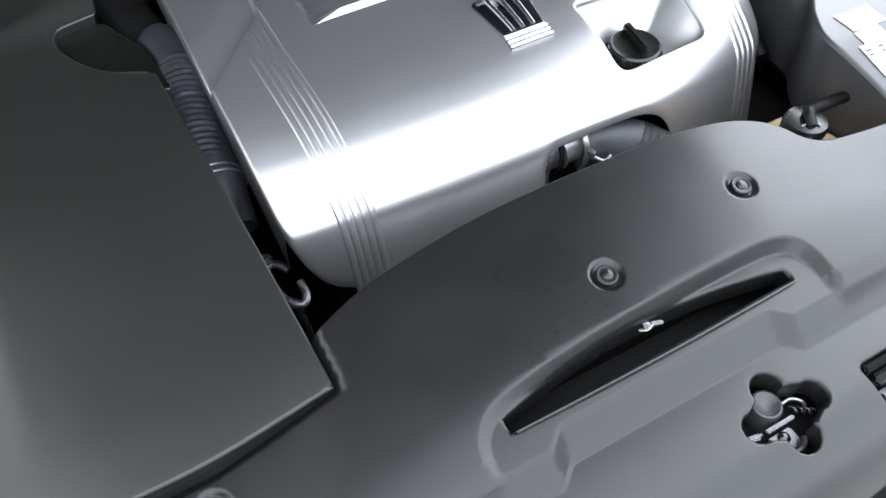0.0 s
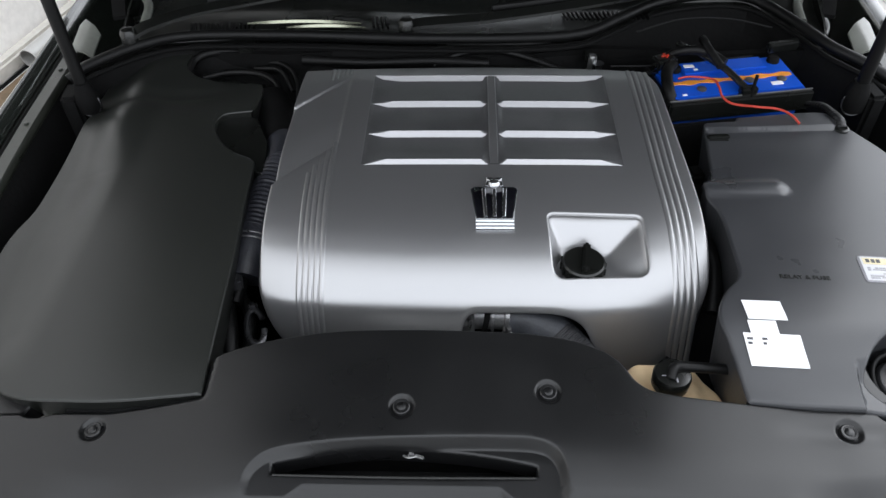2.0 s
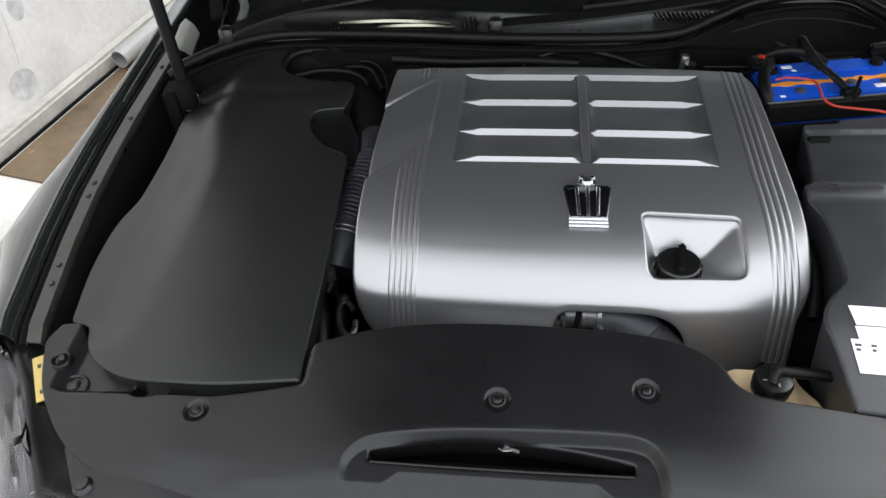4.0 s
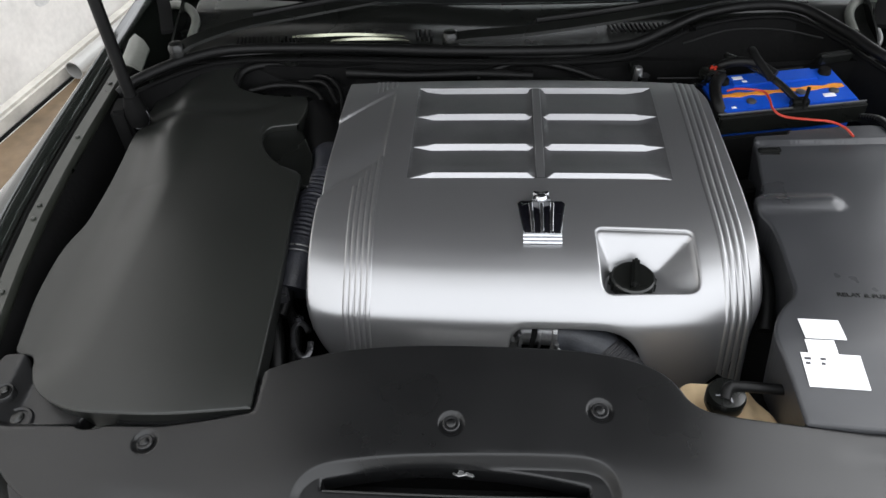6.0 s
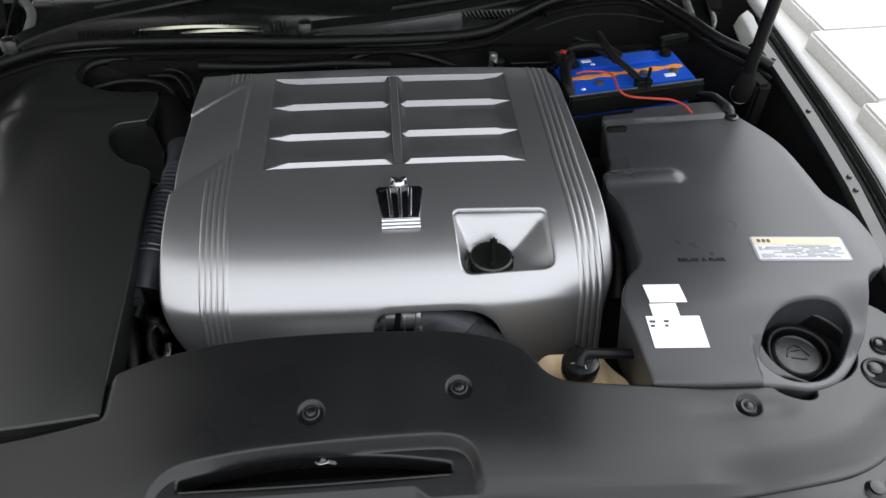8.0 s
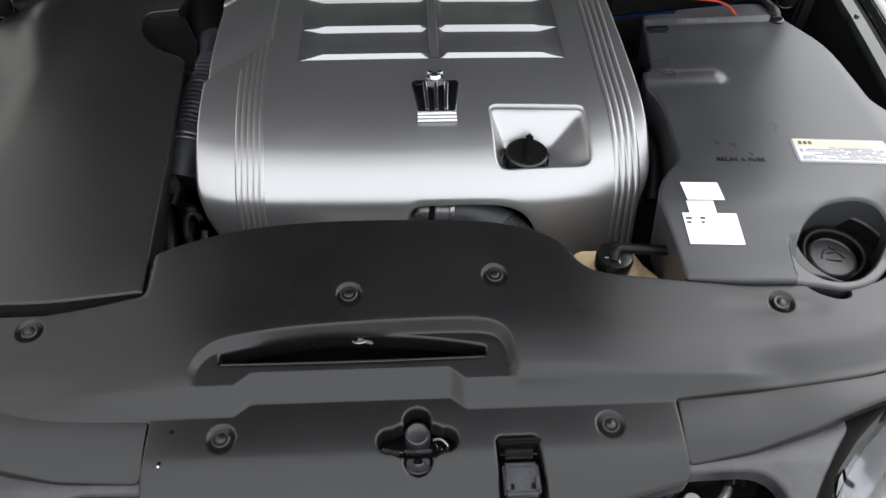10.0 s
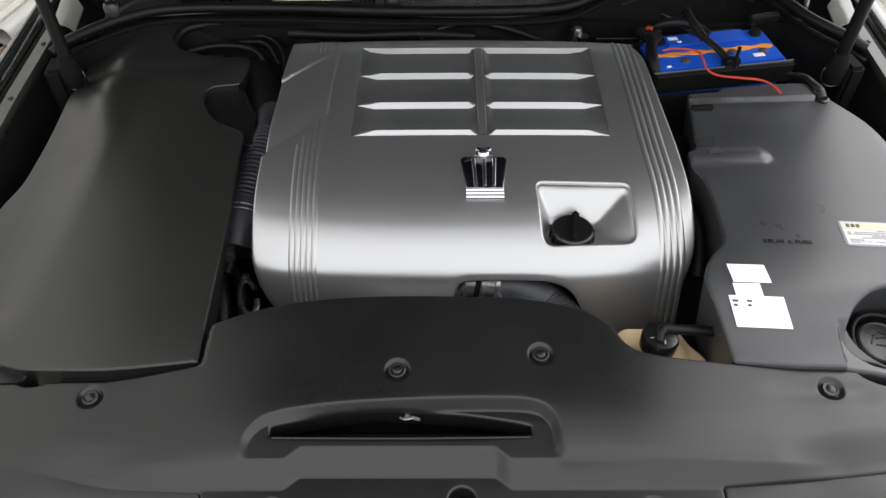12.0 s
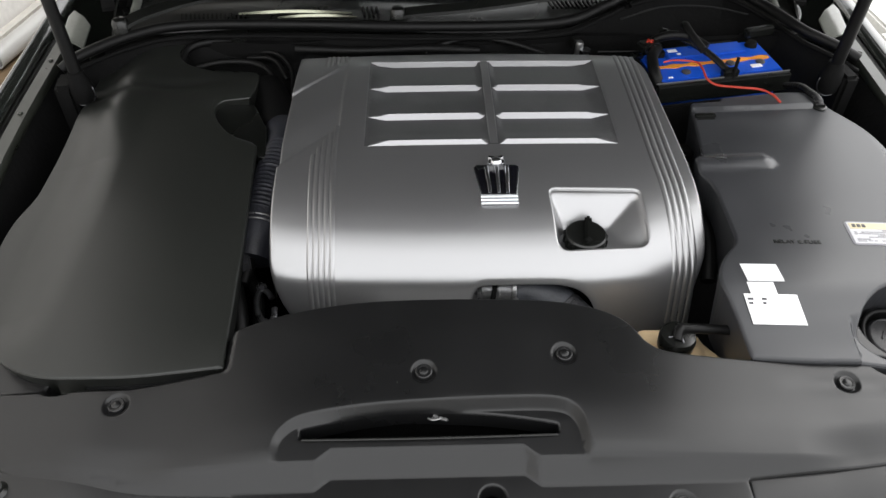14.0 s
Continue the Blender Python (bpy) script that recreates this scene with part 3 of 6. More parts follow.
for x0, x1, y in ((-0.56, -0.43, 0.40), (-0.22, -0.185, 0.418), (0.14, 0.30, 0.435)):
    n = int((x1 - x0) / 0.008)
    for i in range(n):
        part("grille_bar", block((x0 + (i + 0.5) * (x1 - x0) / n, y, 0.8665 + 0.1 * (y - 0.42)), (0.004, 0.03, 0.006), 12, 0.0012), M_RUBBER, cowl)
part("fastener", lathe([(0.016, -0.002), (0.016, 0.003), (0.013, 0.005), (0.009, 0.004), (0.009, 0.009), (0.006, 0.011), (0.0, 0.011)], (-0.149, 0.425, 0.860), 24), M_SMOOTH, cowl)
# glossy ribs, with their bright reflection painted in as a pale colour
for x0, x1, y, h in ((-0.452, -0.238, 0.408, 0.0050), (-0.375, -0.228, 0.393, 0.0042)):
    rows = []
    for v in (0.0, 0.5, 1.0):
        rows.append([(x0 + (x1 - x0) * u, y + (0.004 * math.sin(3.1 * u) + 0.7 * h * v) * 1.0, 0.8665 + h * v * math.sin(math.pi * min(1, u * 0.9 + 0.08)) ** 0.7) for u in np.linspace(0, 1, 16)])
    part("glinting_rib", sheet(rows, (0, 0.002, -0.001)), M_PALE, cowl, "scuttle rib, its pale colour standing in for a bright reflection")
edge_ = [[(0.215, 0.296, 0.845), (0.32, 0.30, 0.845), (0.47, 0.33, 0.845)], [(0.49, 0.345, 0.85), (0.53, 0.355, 0.85), (0.57, 0.36, 0.85)], [(0.27, 0.385, 0.862), (0.36, 0.425, 0.866), (0.45, 0.425, 0.866), (0.52, 0.40, 0.862)]]
for pts in edge_:
    part("pressed_edge", tube(pts, 0.0018, 8, 8), M_RUBBER, cowl)

seal_pts = [(-0.735, 0.245, 0.850), (-0.707, 0.270, 0.862), (-0.63, 0.326, 0.870), (-0.54, 0.357, 0.872), (-0.34, 0.358, 0.872), (-0.138, 0.346, 0.872), (0.066, 0.347, 0.872), (0.17, 0.364, 0.872), (0.24, 0.408, 0.877), (0.315, 0.455, 0.883), (0.41, 0.478, 0.887), (0.49, 0.468, 0.886), (0.548, 0.400, 0.879), (0.592, 0.318, 0.873), (0.640, 0.270, 0.866), (0.672, 0.245, 0.855)]
seal = thing("bonnet_seal", (0.0, 0.36, 0.84), "black rubber bonnet seal along the scuttle", "seal")
part("bulb", tube(seal_pts, 0.0095, 12, 8), M_RUBBER, seal)
part("lip", tube([(x, y - 0.013, z - 0.017) for x, y, z in seal_pts], 0.004, 8, 8), M_DARK, seal)
# scuttle lower wall, beneath the seal
low = [(x, y - 0.004, z - 0.016) for x, y, z in seal_pts]
part("lower_wall", sheet([[(x, y, z) for x, y, z in low], [(x, y - 0.016, z - 0.05) for x, y, z in low], [(x, y - 0.05, z - 0.10) for x, y, z in low]], (0, 0.004, 0)), M_DARK, cowl)

ws = part("windscreen", sheet([[(XC + u * (0.66 - 0.12 * k), 0.53 + 0.62 * k - 0.10 * (u * u - 1) * -1 * 0.6, 0.90 + 0.36 * k) for u in np.linspace(-1, 1, 15)] for k in (0, 0.25, 0.5, 0.75, 1.0)], (0, 0.003, -0.005)), M_WINDSCREEN, car, "dark tinted windscreen")
part("black_border", sheet([[(XC + u * 0.655, 0.522 - 0.06 * (1 - u * u), 0.905 + 0.02 * k) for u in np.linspace(-1, 1, 15)] for k in (0, 1)], (0, 0.004, 0)), M_RUBBER, ws)

# wipers
for pts in ([(-0.645, 0.330, 0.886), (-0.609, 0.350, 0.897), (-0.541, 0.394, 0.900), (-0.448, 0.430, 0.901), (-0.33, 0.474, 0.902), (-0.16, 0.530, 0.906)], [(-0.150, 0.372, 0.882), (-0.109, 0.372, 0.888), (-0.014, 0.378, 0.893), (0.121, 0.404, 0.898), (0.287, 0.456, 0.900), (0.42, 0.50, 0.905)]):
    w = thing("windscreen_wiper", (pts[0][0], pts[0][1], 0.87), "black wiper arm parked across the scuttle", "wiper", "wipers")
    part("arm", bar(pts, [(-0.0125, -0.005), (-0.0115, 0.001), (0.003, 0.0055), (0.0095, 0.0075), (0.0125, 0.006), (0.0125, -0.005)], 1.0, 0.75), M_SMOOTH, w, angle=30)
    part("blade", tube([(x + 0.02, y + 0.026, z + 0.006) for x, y, z in pts[2:]], 0.0045, 8, 8, flat=1.6), M_RUBBER, w)
    part("pivot_cap", lathe([(0.015, -0.02), (0.015, 0.008), (0.011, 0.014), (0.0, 0.016)], pts[0], 18), M_SMOOTH, w)

# bonnet hinges
for side in (0, 1):
    def place(v):
        return mirror(v) if side else v
    h = part("bonnet_hinge", sheet([[place((x, y, z)) for x, y, z in ((-0.690, 0.335, 0.815), (-0.690, 0.40, 0.838), (-0.695, 0.47, 0.850), (-0.70, 0.53, 0.870))], [place((x, y, z)) for x, y, z in ((-0.640, 0.350, 0.815), (-0.640, 0.41, 0.838), (-0.645, 0.47, 0.850), (-0.655, 0.53, 0.870))]], (0, 0, -0.004)), M_RUBBER, car, "dark painted steel hinge with bolts")
    part("side_plate", sheet([[place((-0.686, y, z)) for y, z in ((0.36, 0.835), (0.41, 0.868), (0.46, 0.885), (0.52, 0.905))], [place((-0.690, y, z)) for y, z in ((0.35, 0.80), (0.41, 0.80), (0.46, 0.82), (0.52, 0.85))]], (0.004, 0, 0)), M_SMOOTH, h)
    part("arm", bar([place(v) for v in ((-0.700, 0.43, 0.868), (-0.715, 0.48, 0.895), (-0.735, 0.53, 0.94), (-0.742, 0.55, 0.98))], [(-0.012, -0.003), (-0.012, 0.004), (0.012, 0.004), (0.012, -0.003)]), M_RUBBER, h)
    part("curved_edge", tube([place(v) for v in ((-0.740, 0.528, 0.872), (-0.705, 0.520, 0.880), (-0.672, 0.495, 0.882), (-0.653, 0.463, 0.874), (-0.652, 0.42, 0.862))], 0.0085, 10, 8), M_BODY, h, "pale painted edge")
    for x, y, z in ((-0.642, 0.419, 0.846), (-0.668, 0.375, 0.830), (-0.676, 0.45, 0.852)):
        x, y, z = place((x, y, z))
        part("bolt", lathe([(0.010, -0.004), (0.010, 0.002), (0.0065, 0.002), (0.0065, 0.008), (0.0, 0.009)], (x, y, z), 6), M_SMOOTH, h)
    part("corner_flap", sheet([[place(v) for v in ((-0.768, 0.405, 0.868), (-0.757, 0.412, 0.876), (-0.735, 0.395, 0.872), (-0.722, 0.380, 0.862))], [place(v) for v in ((-0.768, 0.330, 0.850), (-0.758, 0.333, 0.858), (-0.738, 0.327, 0.856), (-0.722, 0.322, 0.848))]], (0, 0, -0.003)), M_BODY, h, "dull painted metal flap")

# ---- engine cover ----
cover = thing("engine_cover", (-0.02, 0.0, 0.70), "silver painted plastic engine cover with louvres, ribs and filler recess", "engine cover")
PROF_Y = [-0.30, -0.262, -0.2555, -0.2475, -0.2405, -0.2345, -0.2315, -0.2285, -0.2245, -0.219, -0.207, -0.190, -0.165, -0.135, -0.10, -0.06, 0.0, 0.10, 0.22, 0.262, 0.30]
PROF_Z = [0.600, 0.690, 0.715, 0.745, 0.770, 0.788, 0.7945, 0.799, 0.8035, 0.8085, 0.8175, 0.8285, 0.8410, 0.8510, 0.8570, 0.8600, 0.862, 0.8635, 0.862, 0.858, 0.850]
BARS = [0.240, 0.161, 0.079, 0.002]
BW, BH = 0.0034, 0.0066


def front_bow(x):
    u = (x + 0.017) / 0.308
    return np.where(u < 0, 0.025, 0.031) * np.abs(u) ** 2.4


def cover_base(P):
    x, y = P[:, 0], P[:, 1]
    yy = y - front_bow(x) * sm((0.05 - y) / 0.2)
    return curve_through(yy, PROF_Y, PROF_Z) - 0.003 * ((x + 0.017) / 0.30) ** 2


def saw(y):
    out = np.zeros_like(y)
    out = np.where((y < BARS[0] + BW) & (y >= BARS[0] - BW), (y - BARS[0] - BW) / (2 * BW) * BH, out)
    for a, b in zip(BARS, BARS[1:]):
        hi, lo = a - BW, b + BW
        end = -BH * 0.4 if b == BARS[-1] else -BH
        out = np.where((y < hi) & (y >= lo), -BH + (hi - y) / (hi - lo) * (BH + end + BH), out)
        out = np.where((y < lo) & (y >= b - BW), end + (y - b + BW) / (2 * BW) * BH, out)
    return out


def louver_mask(P):
    x, y = P[:, 0], P[:, 1]
    edge = np.minimum(x + 0.196 + 0.0 * y, 0.192 - x)
    spine = np.abs(x - 0.0015) - 0.007
    return sm(edge / 0.030) * sm(spine / 0.010) * ((y < BARS[0] + BW) & (y > BARS[-1] - BW))


def louver_sink(P):
    """The louvred field lies a little sunk between its sides."""
    x, y = P[:, 0], P[:, 1]
    edge = np.minimum(x + 0.1962, 0.1922 - x)
    return 0.0022 * ramp(edge / 0.0027) * sm((y - BARS[-1]) / 0.03) * (y < BARS[0] + BW)


FACET = [(-0.330, -0.050), (-0.236, 0.050), (-0.232, 0.245), (-0.330, 0.145)]


def facet_dip(P):
    """The slanted facet in the side: it falls towards the rim and scoops up at its front end."""
    d = sdf(P, FACET)
    u = np.clip((P[:, 0] + 0.325) / 0.09, 0, 1)
    v = np.clip((P[:, 1] - (-0.050 + 1.04 * (P[:, 0] + 0.330))) / 0.195, 0, 1)
    dip = 0.0014 + 0.0050 * (1 - u) + 0.017 * np.clip(1 - v / 0.45, 0, 1) ** 2
    return dip * sm(d / 0.006)


def cover_z(P):
    return cover_base(P) + louver_mask(P) * saw(P[:, 1]) - facet_dip(P) - louver_sink(P)


cover_out = rounded([(-0.320, 0.268), (-0.324, 0.10), (-0.325, -0.02), (-0.324, -0.15), (-0.322, -0.206), (-0.300, -0.228), (-0.22, -0.250), (-0.12, -0.258), (-0.046, -0.259), (-0.046, -0.240), (-0.034, -0.2297), (0.085, -0.2287), (0.116, -0.2325), (0.134, -0.2405), (0.146, -0.259), (0.20, -0.251), (0.262, -0.225), (0.288, -0.195), (0.292, -0.15), (0.288, -0.02), (0.284, 0.10), (0.282, 0.215), (0.266, 0.262), (0.18, 0.272), (-0.02, 0.278), (-0.22, 0.274)],
                    [0.006, 0.05, 0.05, 0.04, 0.02, 0.02, 0.03, 0.03, 0.002, 0.012, 0.012, 0.02, 0.015, 0.015, 0.002, 0.03, 0.02, 0.02, 0.03, 0.05, 0.05, 0.02, 0.01, 0.05, 0.05, 0.05])
recess = rounded([(0.0735, -0.102), (0.2035, -0.104), (0.2065, -0.176), (0.199, -0.186), (0.086, -0.1935), (0.0785, -0.186)], [0.010, 0.010, 0.014, 0.014, 0.012, 0.01])
bar_lines = [[(-0.205, b + o), (0.201, b + o)] for b in BARS for o in (-BW - 0.0006, -BW, BW, BW + 0.0006)]
bar_lines += [[(x, BARS[-1] - 0.004), (x, BARS[0] + 0.004)] for x in (-0.1962, -0.1935, -0.166, 0.162, 0.1895, 0.1922, -0.0055, 0.0085)]
fr = np.array(FACET)
fc = fr.mean(0)
for o in (0.0, 0.0028, 0.0056):
    q = fr + (fc - fr) / np.hypot(*(fc - fr).T)[:, None] * o * 1.5
    bar_lines += [[q[0], q[1]], [q[1], q[2]], [q[2], q[3]]]
for yy in (-0.2475, -0.2405, -0.2345, -0.2315, -0.2285, -0.2245, -0.219):
    bar_lines.append([(x, yy + float(front_bow(x))) for x in np.arange(-0.312, 0.286, 0.012)])


def cover_drop(x, y):
    return 0.002 if -0.044 < x < 0.144 and -0.2565 < y < -0.22 else 0.008 if y < -0.2 else 0.07


cv, cf, cn = panel(cover_out, cover_z, [recess], 0.0065, cover_drop, 0.004, lines=bar_lines)
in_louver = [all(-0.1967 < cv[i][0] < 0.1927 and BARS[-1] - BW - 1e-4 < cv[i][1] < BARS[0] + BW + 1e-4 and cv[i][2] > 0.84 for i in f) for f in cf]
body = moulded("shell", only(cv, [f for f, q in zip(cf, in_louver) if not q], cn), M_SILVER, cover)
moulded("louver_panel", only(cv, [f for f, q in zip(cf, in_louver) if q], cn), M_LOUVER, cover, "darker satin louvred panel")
part("spine", sheet([[(x, y, float(cover_base(np.array([[x, y]]))[0]) + h) for y in np.linspace(-0.001, 0.238, 14)] for x, h in ((-0.0062, -0.004), (-0.0040, 0.0012), (0.0070, 0.0012), (0.0092, -0.004))]), M_SILVER, cover)

# strips along the louvres: a brighter silver adds the sky's gleam on their lips
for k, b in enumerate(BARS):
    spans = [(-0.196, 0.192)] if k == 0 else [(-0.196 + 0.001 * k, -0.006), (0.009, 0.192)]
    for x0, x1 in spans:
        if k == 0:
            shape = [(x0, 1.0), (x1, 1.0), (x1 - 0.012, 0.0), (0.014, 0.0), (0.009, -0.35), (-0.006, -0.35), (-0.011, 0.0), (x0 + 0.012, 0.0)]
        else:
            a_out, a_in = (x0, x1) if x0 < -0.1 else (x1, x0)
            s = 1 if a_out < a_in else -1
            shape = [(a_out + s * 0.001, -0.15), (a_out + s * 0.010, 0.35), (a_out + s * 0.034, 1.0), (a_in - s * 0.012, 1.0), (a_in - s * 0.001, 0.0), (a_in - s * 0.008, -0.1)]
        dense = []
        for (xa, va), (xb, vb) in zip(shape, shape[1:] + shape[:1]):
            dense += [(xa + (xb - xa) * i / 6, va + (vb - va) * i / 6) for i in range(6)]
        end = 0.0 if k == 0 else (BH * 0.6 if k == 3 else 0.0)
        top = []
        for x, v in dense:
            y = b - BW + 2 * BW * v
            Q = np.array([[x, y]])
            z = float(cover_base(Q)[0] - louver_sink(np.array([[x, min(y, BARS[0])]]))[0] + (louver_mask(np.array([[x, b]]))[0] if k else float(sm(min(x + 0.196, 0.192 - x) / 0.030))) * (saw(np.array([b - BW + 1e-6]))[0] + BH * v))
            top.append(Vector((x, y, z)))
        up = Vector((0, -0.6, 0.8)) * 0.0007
        part("louver_strip", loft([[p - up for p in top], [p + up for p in top]], True, True), M_STRIP, cover, "silver louvre lip, brightened for the gleam of the sky", 20)


# raised ribs that run down over the front edge
def rib_on(xs_ys, w, h):
    rows = []
    P = np.array(xs_ys)
    for u in np.linspace(-1, 1, 9):
        off, up = u * w / 2, h * min(1.0, (1 - abs(u)) * 1.9) - 0.0002
        Q = P + np.array([off, 0])
        z = cover_base(Q)
        rows.append([(q[0], q[1] - (up * 0.8 if q[1] < -0.2 else 0), zz + up) for q, zz in zip(Q, z)])
    return sheet(rows)


for i in range(5):
    o = i * 0.0079
    ye = -0.02 + 0.0175 * i
    pts = [(-0.270 + o + 0.006 * sm((-y) / 0.2) - 0.002, y) for y in np.linspace(ye, -0.258 + float(front_bow(-0.26)), 46)]
    part("rib", rib_on(pts, 0.0076, 0.0017), M_SILVER, cover, angle=60)
    pts = [(-0.270 + o, y) for y in np.linspace(0.225 + 0.006 * i, 0.268, 6)]
    part("rib", rib_on(pts, 0.0076, 0.0017), M_SILVER, cover, angle=60)
for i in range(4):
    o = i * 0.0095
    pts = [(0.236 + o + 0.006 * sm(-y / 0.2), y) for y in np.linspace(0.262 - 0.002 * i, -0.258 + float(front_bow(0.25)), 70)]
    part("rib", rib_on(pts, 0.0088, 0.0018), M_SILVER, cover, angle=60)

# oil filler funnel and cap
n = 48
rim = resample(recess, 0.004)
cap_c = (0.1210, -0.1625)
ang = np.arctan2(rim[:, 1] - cap_c[1], rim[:, 0] - cap_c[0])
rim_z = cover_base(rim) - 0.006
foot = [(cap_c[0] + 0.035 * math.cos(a), cap_c[1] + 0.028 * math.sin(a), 0.806) for a in ang]
funnel = []
for t in (0.0, 0.06, 0.2, 0.5, 0.8, 1.0):
    funnel.append([(x + (f[0] - x) * max(0, t - 0.05), y + (f[1] - y) * max(0, t - 0.05), z + (f[2] - z) * t) for (x, y), z, f in zip(rim, rim_z, foot)])
part("filler_recess", loft(funnel, False, True), M_SILVER, cover, "funnel shaped recess", 50)
oil = thing("oil_filler_cap", (*cap_c, 0.80), "black ribbed plastic oil filler cap with a grip bar", "cap")
prof = [(0.027, 0.0), (0.0315, 0.002), (0.0325, 0.010), (0.0315, 0.0175), (0.029, 0.0195), (0.024, 0.0185), (0.0, 0.0185)]
part("cap", lathe([(r * 0.93, h) for r, h in prof], (*cap_c, 0.805), 36), M_SMOOTH, oil)
part("grip", block((0, 0, 0), (0.010, 0.050, 0.012), 0, 0.003, pose(cap_c[0] + 0.003, cap_c[1] + 0.003, 0.8285, 0, 0, -8)), M_SMOOTH, oil)
for i in range(16):
    a = 2 * math.pi * i / 16
    part("knurl", block((cap_c[0] + 0.0302 * math.cos(a), cap_c[1] + 0.0302 * math.sin(a), 0.814), (0.003, 0.004, 0.012), math.degrees(a), 0.001), M_SMOOTH, oil)

# badge, as plain shapes
badge = thing("badge", (0.0, -0.09, 0.855), "chrome and black badge on the engine cover", "badge")


def cz(P):
    return cover_base(P)


part("backing", slab([(-0.032, -0.060), (-0.029, -0.057), (0.029, -0.057), (0.032, -0.060), (0.0245, -0.116), (-0.0245, -0.116)], 0.005, 0.007, cz), M_GLOSS, badge, "gloss black plate")
part("frame_rim", slab([(-0.0335, -0.061), (-0.029, -0.0555), (0.029, -0.0555), (0.0335, -0.061), (0.0258, -0.117), (-0.0258, -0.117)], 0.0042, 0.006, cz), M_CHROME, badge)
HALF = [(math.cos(t), math.sin(t)) for t in np.linspace(0, math.pi, 9)]
for x in (-0.0125, 0.0, 0.0125):
    pts = [(x * (1.2 - 0.2 * t), -0.062 - 0.053 * t, float(cz(np.array([[x, -0.062 - 0.053 * t]]))[0]) + 0.0046) for t in np.linspace(0, 1, 6)]
    part("chrome_bar", bar(pts, [(c * 0.0032, s * 0.0034) for c, s in HALF], 1.0, 0.9, 2), M_CHROME, badge)
for i in range(3):
    y = -0.1206 - 0.0058 * i
    z = float(cz(np.array([[0.0, y]]))[0])
    part("chrome_band", bar([(-0.0262, y, z), (-0.01, y, z), (0.01, y, z), (0.0262, y, z)], [(c * 0.0023, s * 0.0062) for c, s in HALF], 1.0, 1.0, 2), M_CHROME, badge)
part("crest", slab([(-0.0135, -0.058), (-0.011, -0.050), (-0.006, -0.048), (-0.0115, -0.043), (-0.010, -0.040), (0.0, -0.0425), (0.010, -0.040), (0.0115, -0.043), (0.006, -0.048), (0.011, -0.050), (0.0135, -0.058), (0.0, -0.061)], 0.009, 0.009, cz), M_CHROME, badge)

part("crest_dome", lathe([(0.0085, 0.0), (0.0078, 0.003), (0.0055, 0.0052), (0.0025, 0.0062), (0.0, 0.0064)], (0.0, -0.0535, float(cz(np.array([[0.0, -0.0535]]))[0]) + 0.008), 20), M_CHROME, badge)

# ---- radiator cover ----
rad = thing("radiator_cover", (XC, -0.47, 0.74), "grained black plastic radiator cover with clips and a slot", "radiator cover")
VENT = rounded([(-0.2755, -0.56), (-0.2755, -0.490), (-0.263, -0.4735), (-0.246, -0.4645), (-0.19, -0.4580), (-0.10, -0.4525), (-0.02, -0.4505), (0.035, -0.4515), (0.056, -0.4590), (0.0675, -0.477), (0.0695, -0.56)],
               [0.002, 0.015, 0.015, 0.02, 0.05, 0.05, 0.05, 0.02, 0.014, 0.014, 0.002], 4)
SLOT = np.array([(-0.1045 + 0.1415 * u, -0.4765 + 0.0170 * (1 - u * u)) for u in np.linspace(-1, 1, 17)] + [(0.037, -0.4865), (-0.104, -0.4880), (-0.246, -0.4885)])
CLIPS = [(-0.110, -0.4165), (0.053, -0.396), (-0.461, -0.4315), (0.385, -0.4235), (-0.238, -0.562), (0.162, -0.561)]


def bulge(x):
    return np.where(x < -0.1, sm((0.365 - np.abs(x + 0.10)) / 0.32), sm((0.47 - np.abs(x + 0.10)) / 0.34))


def under_edge(x):
    """The front edge of the air cleaner cover, under which this panel dips."""
    return -0.388 - 0.0145 * np.clip((-0.346 - x) / 0.106, 0, 1)


def wing_z(P):
    a = np.abs(P[:, 0] - XC)
    return curve_through(P[:, 1], [-0.63, -0.60, -0.57, -0.53, -0.40], [0.772, 0.786, 0.800, 0.8065, 0.8075]) + 0.0035 * sm((a - 0.36) / 0.10) - 0.009 * sm((a - 0.45) / 0.25)


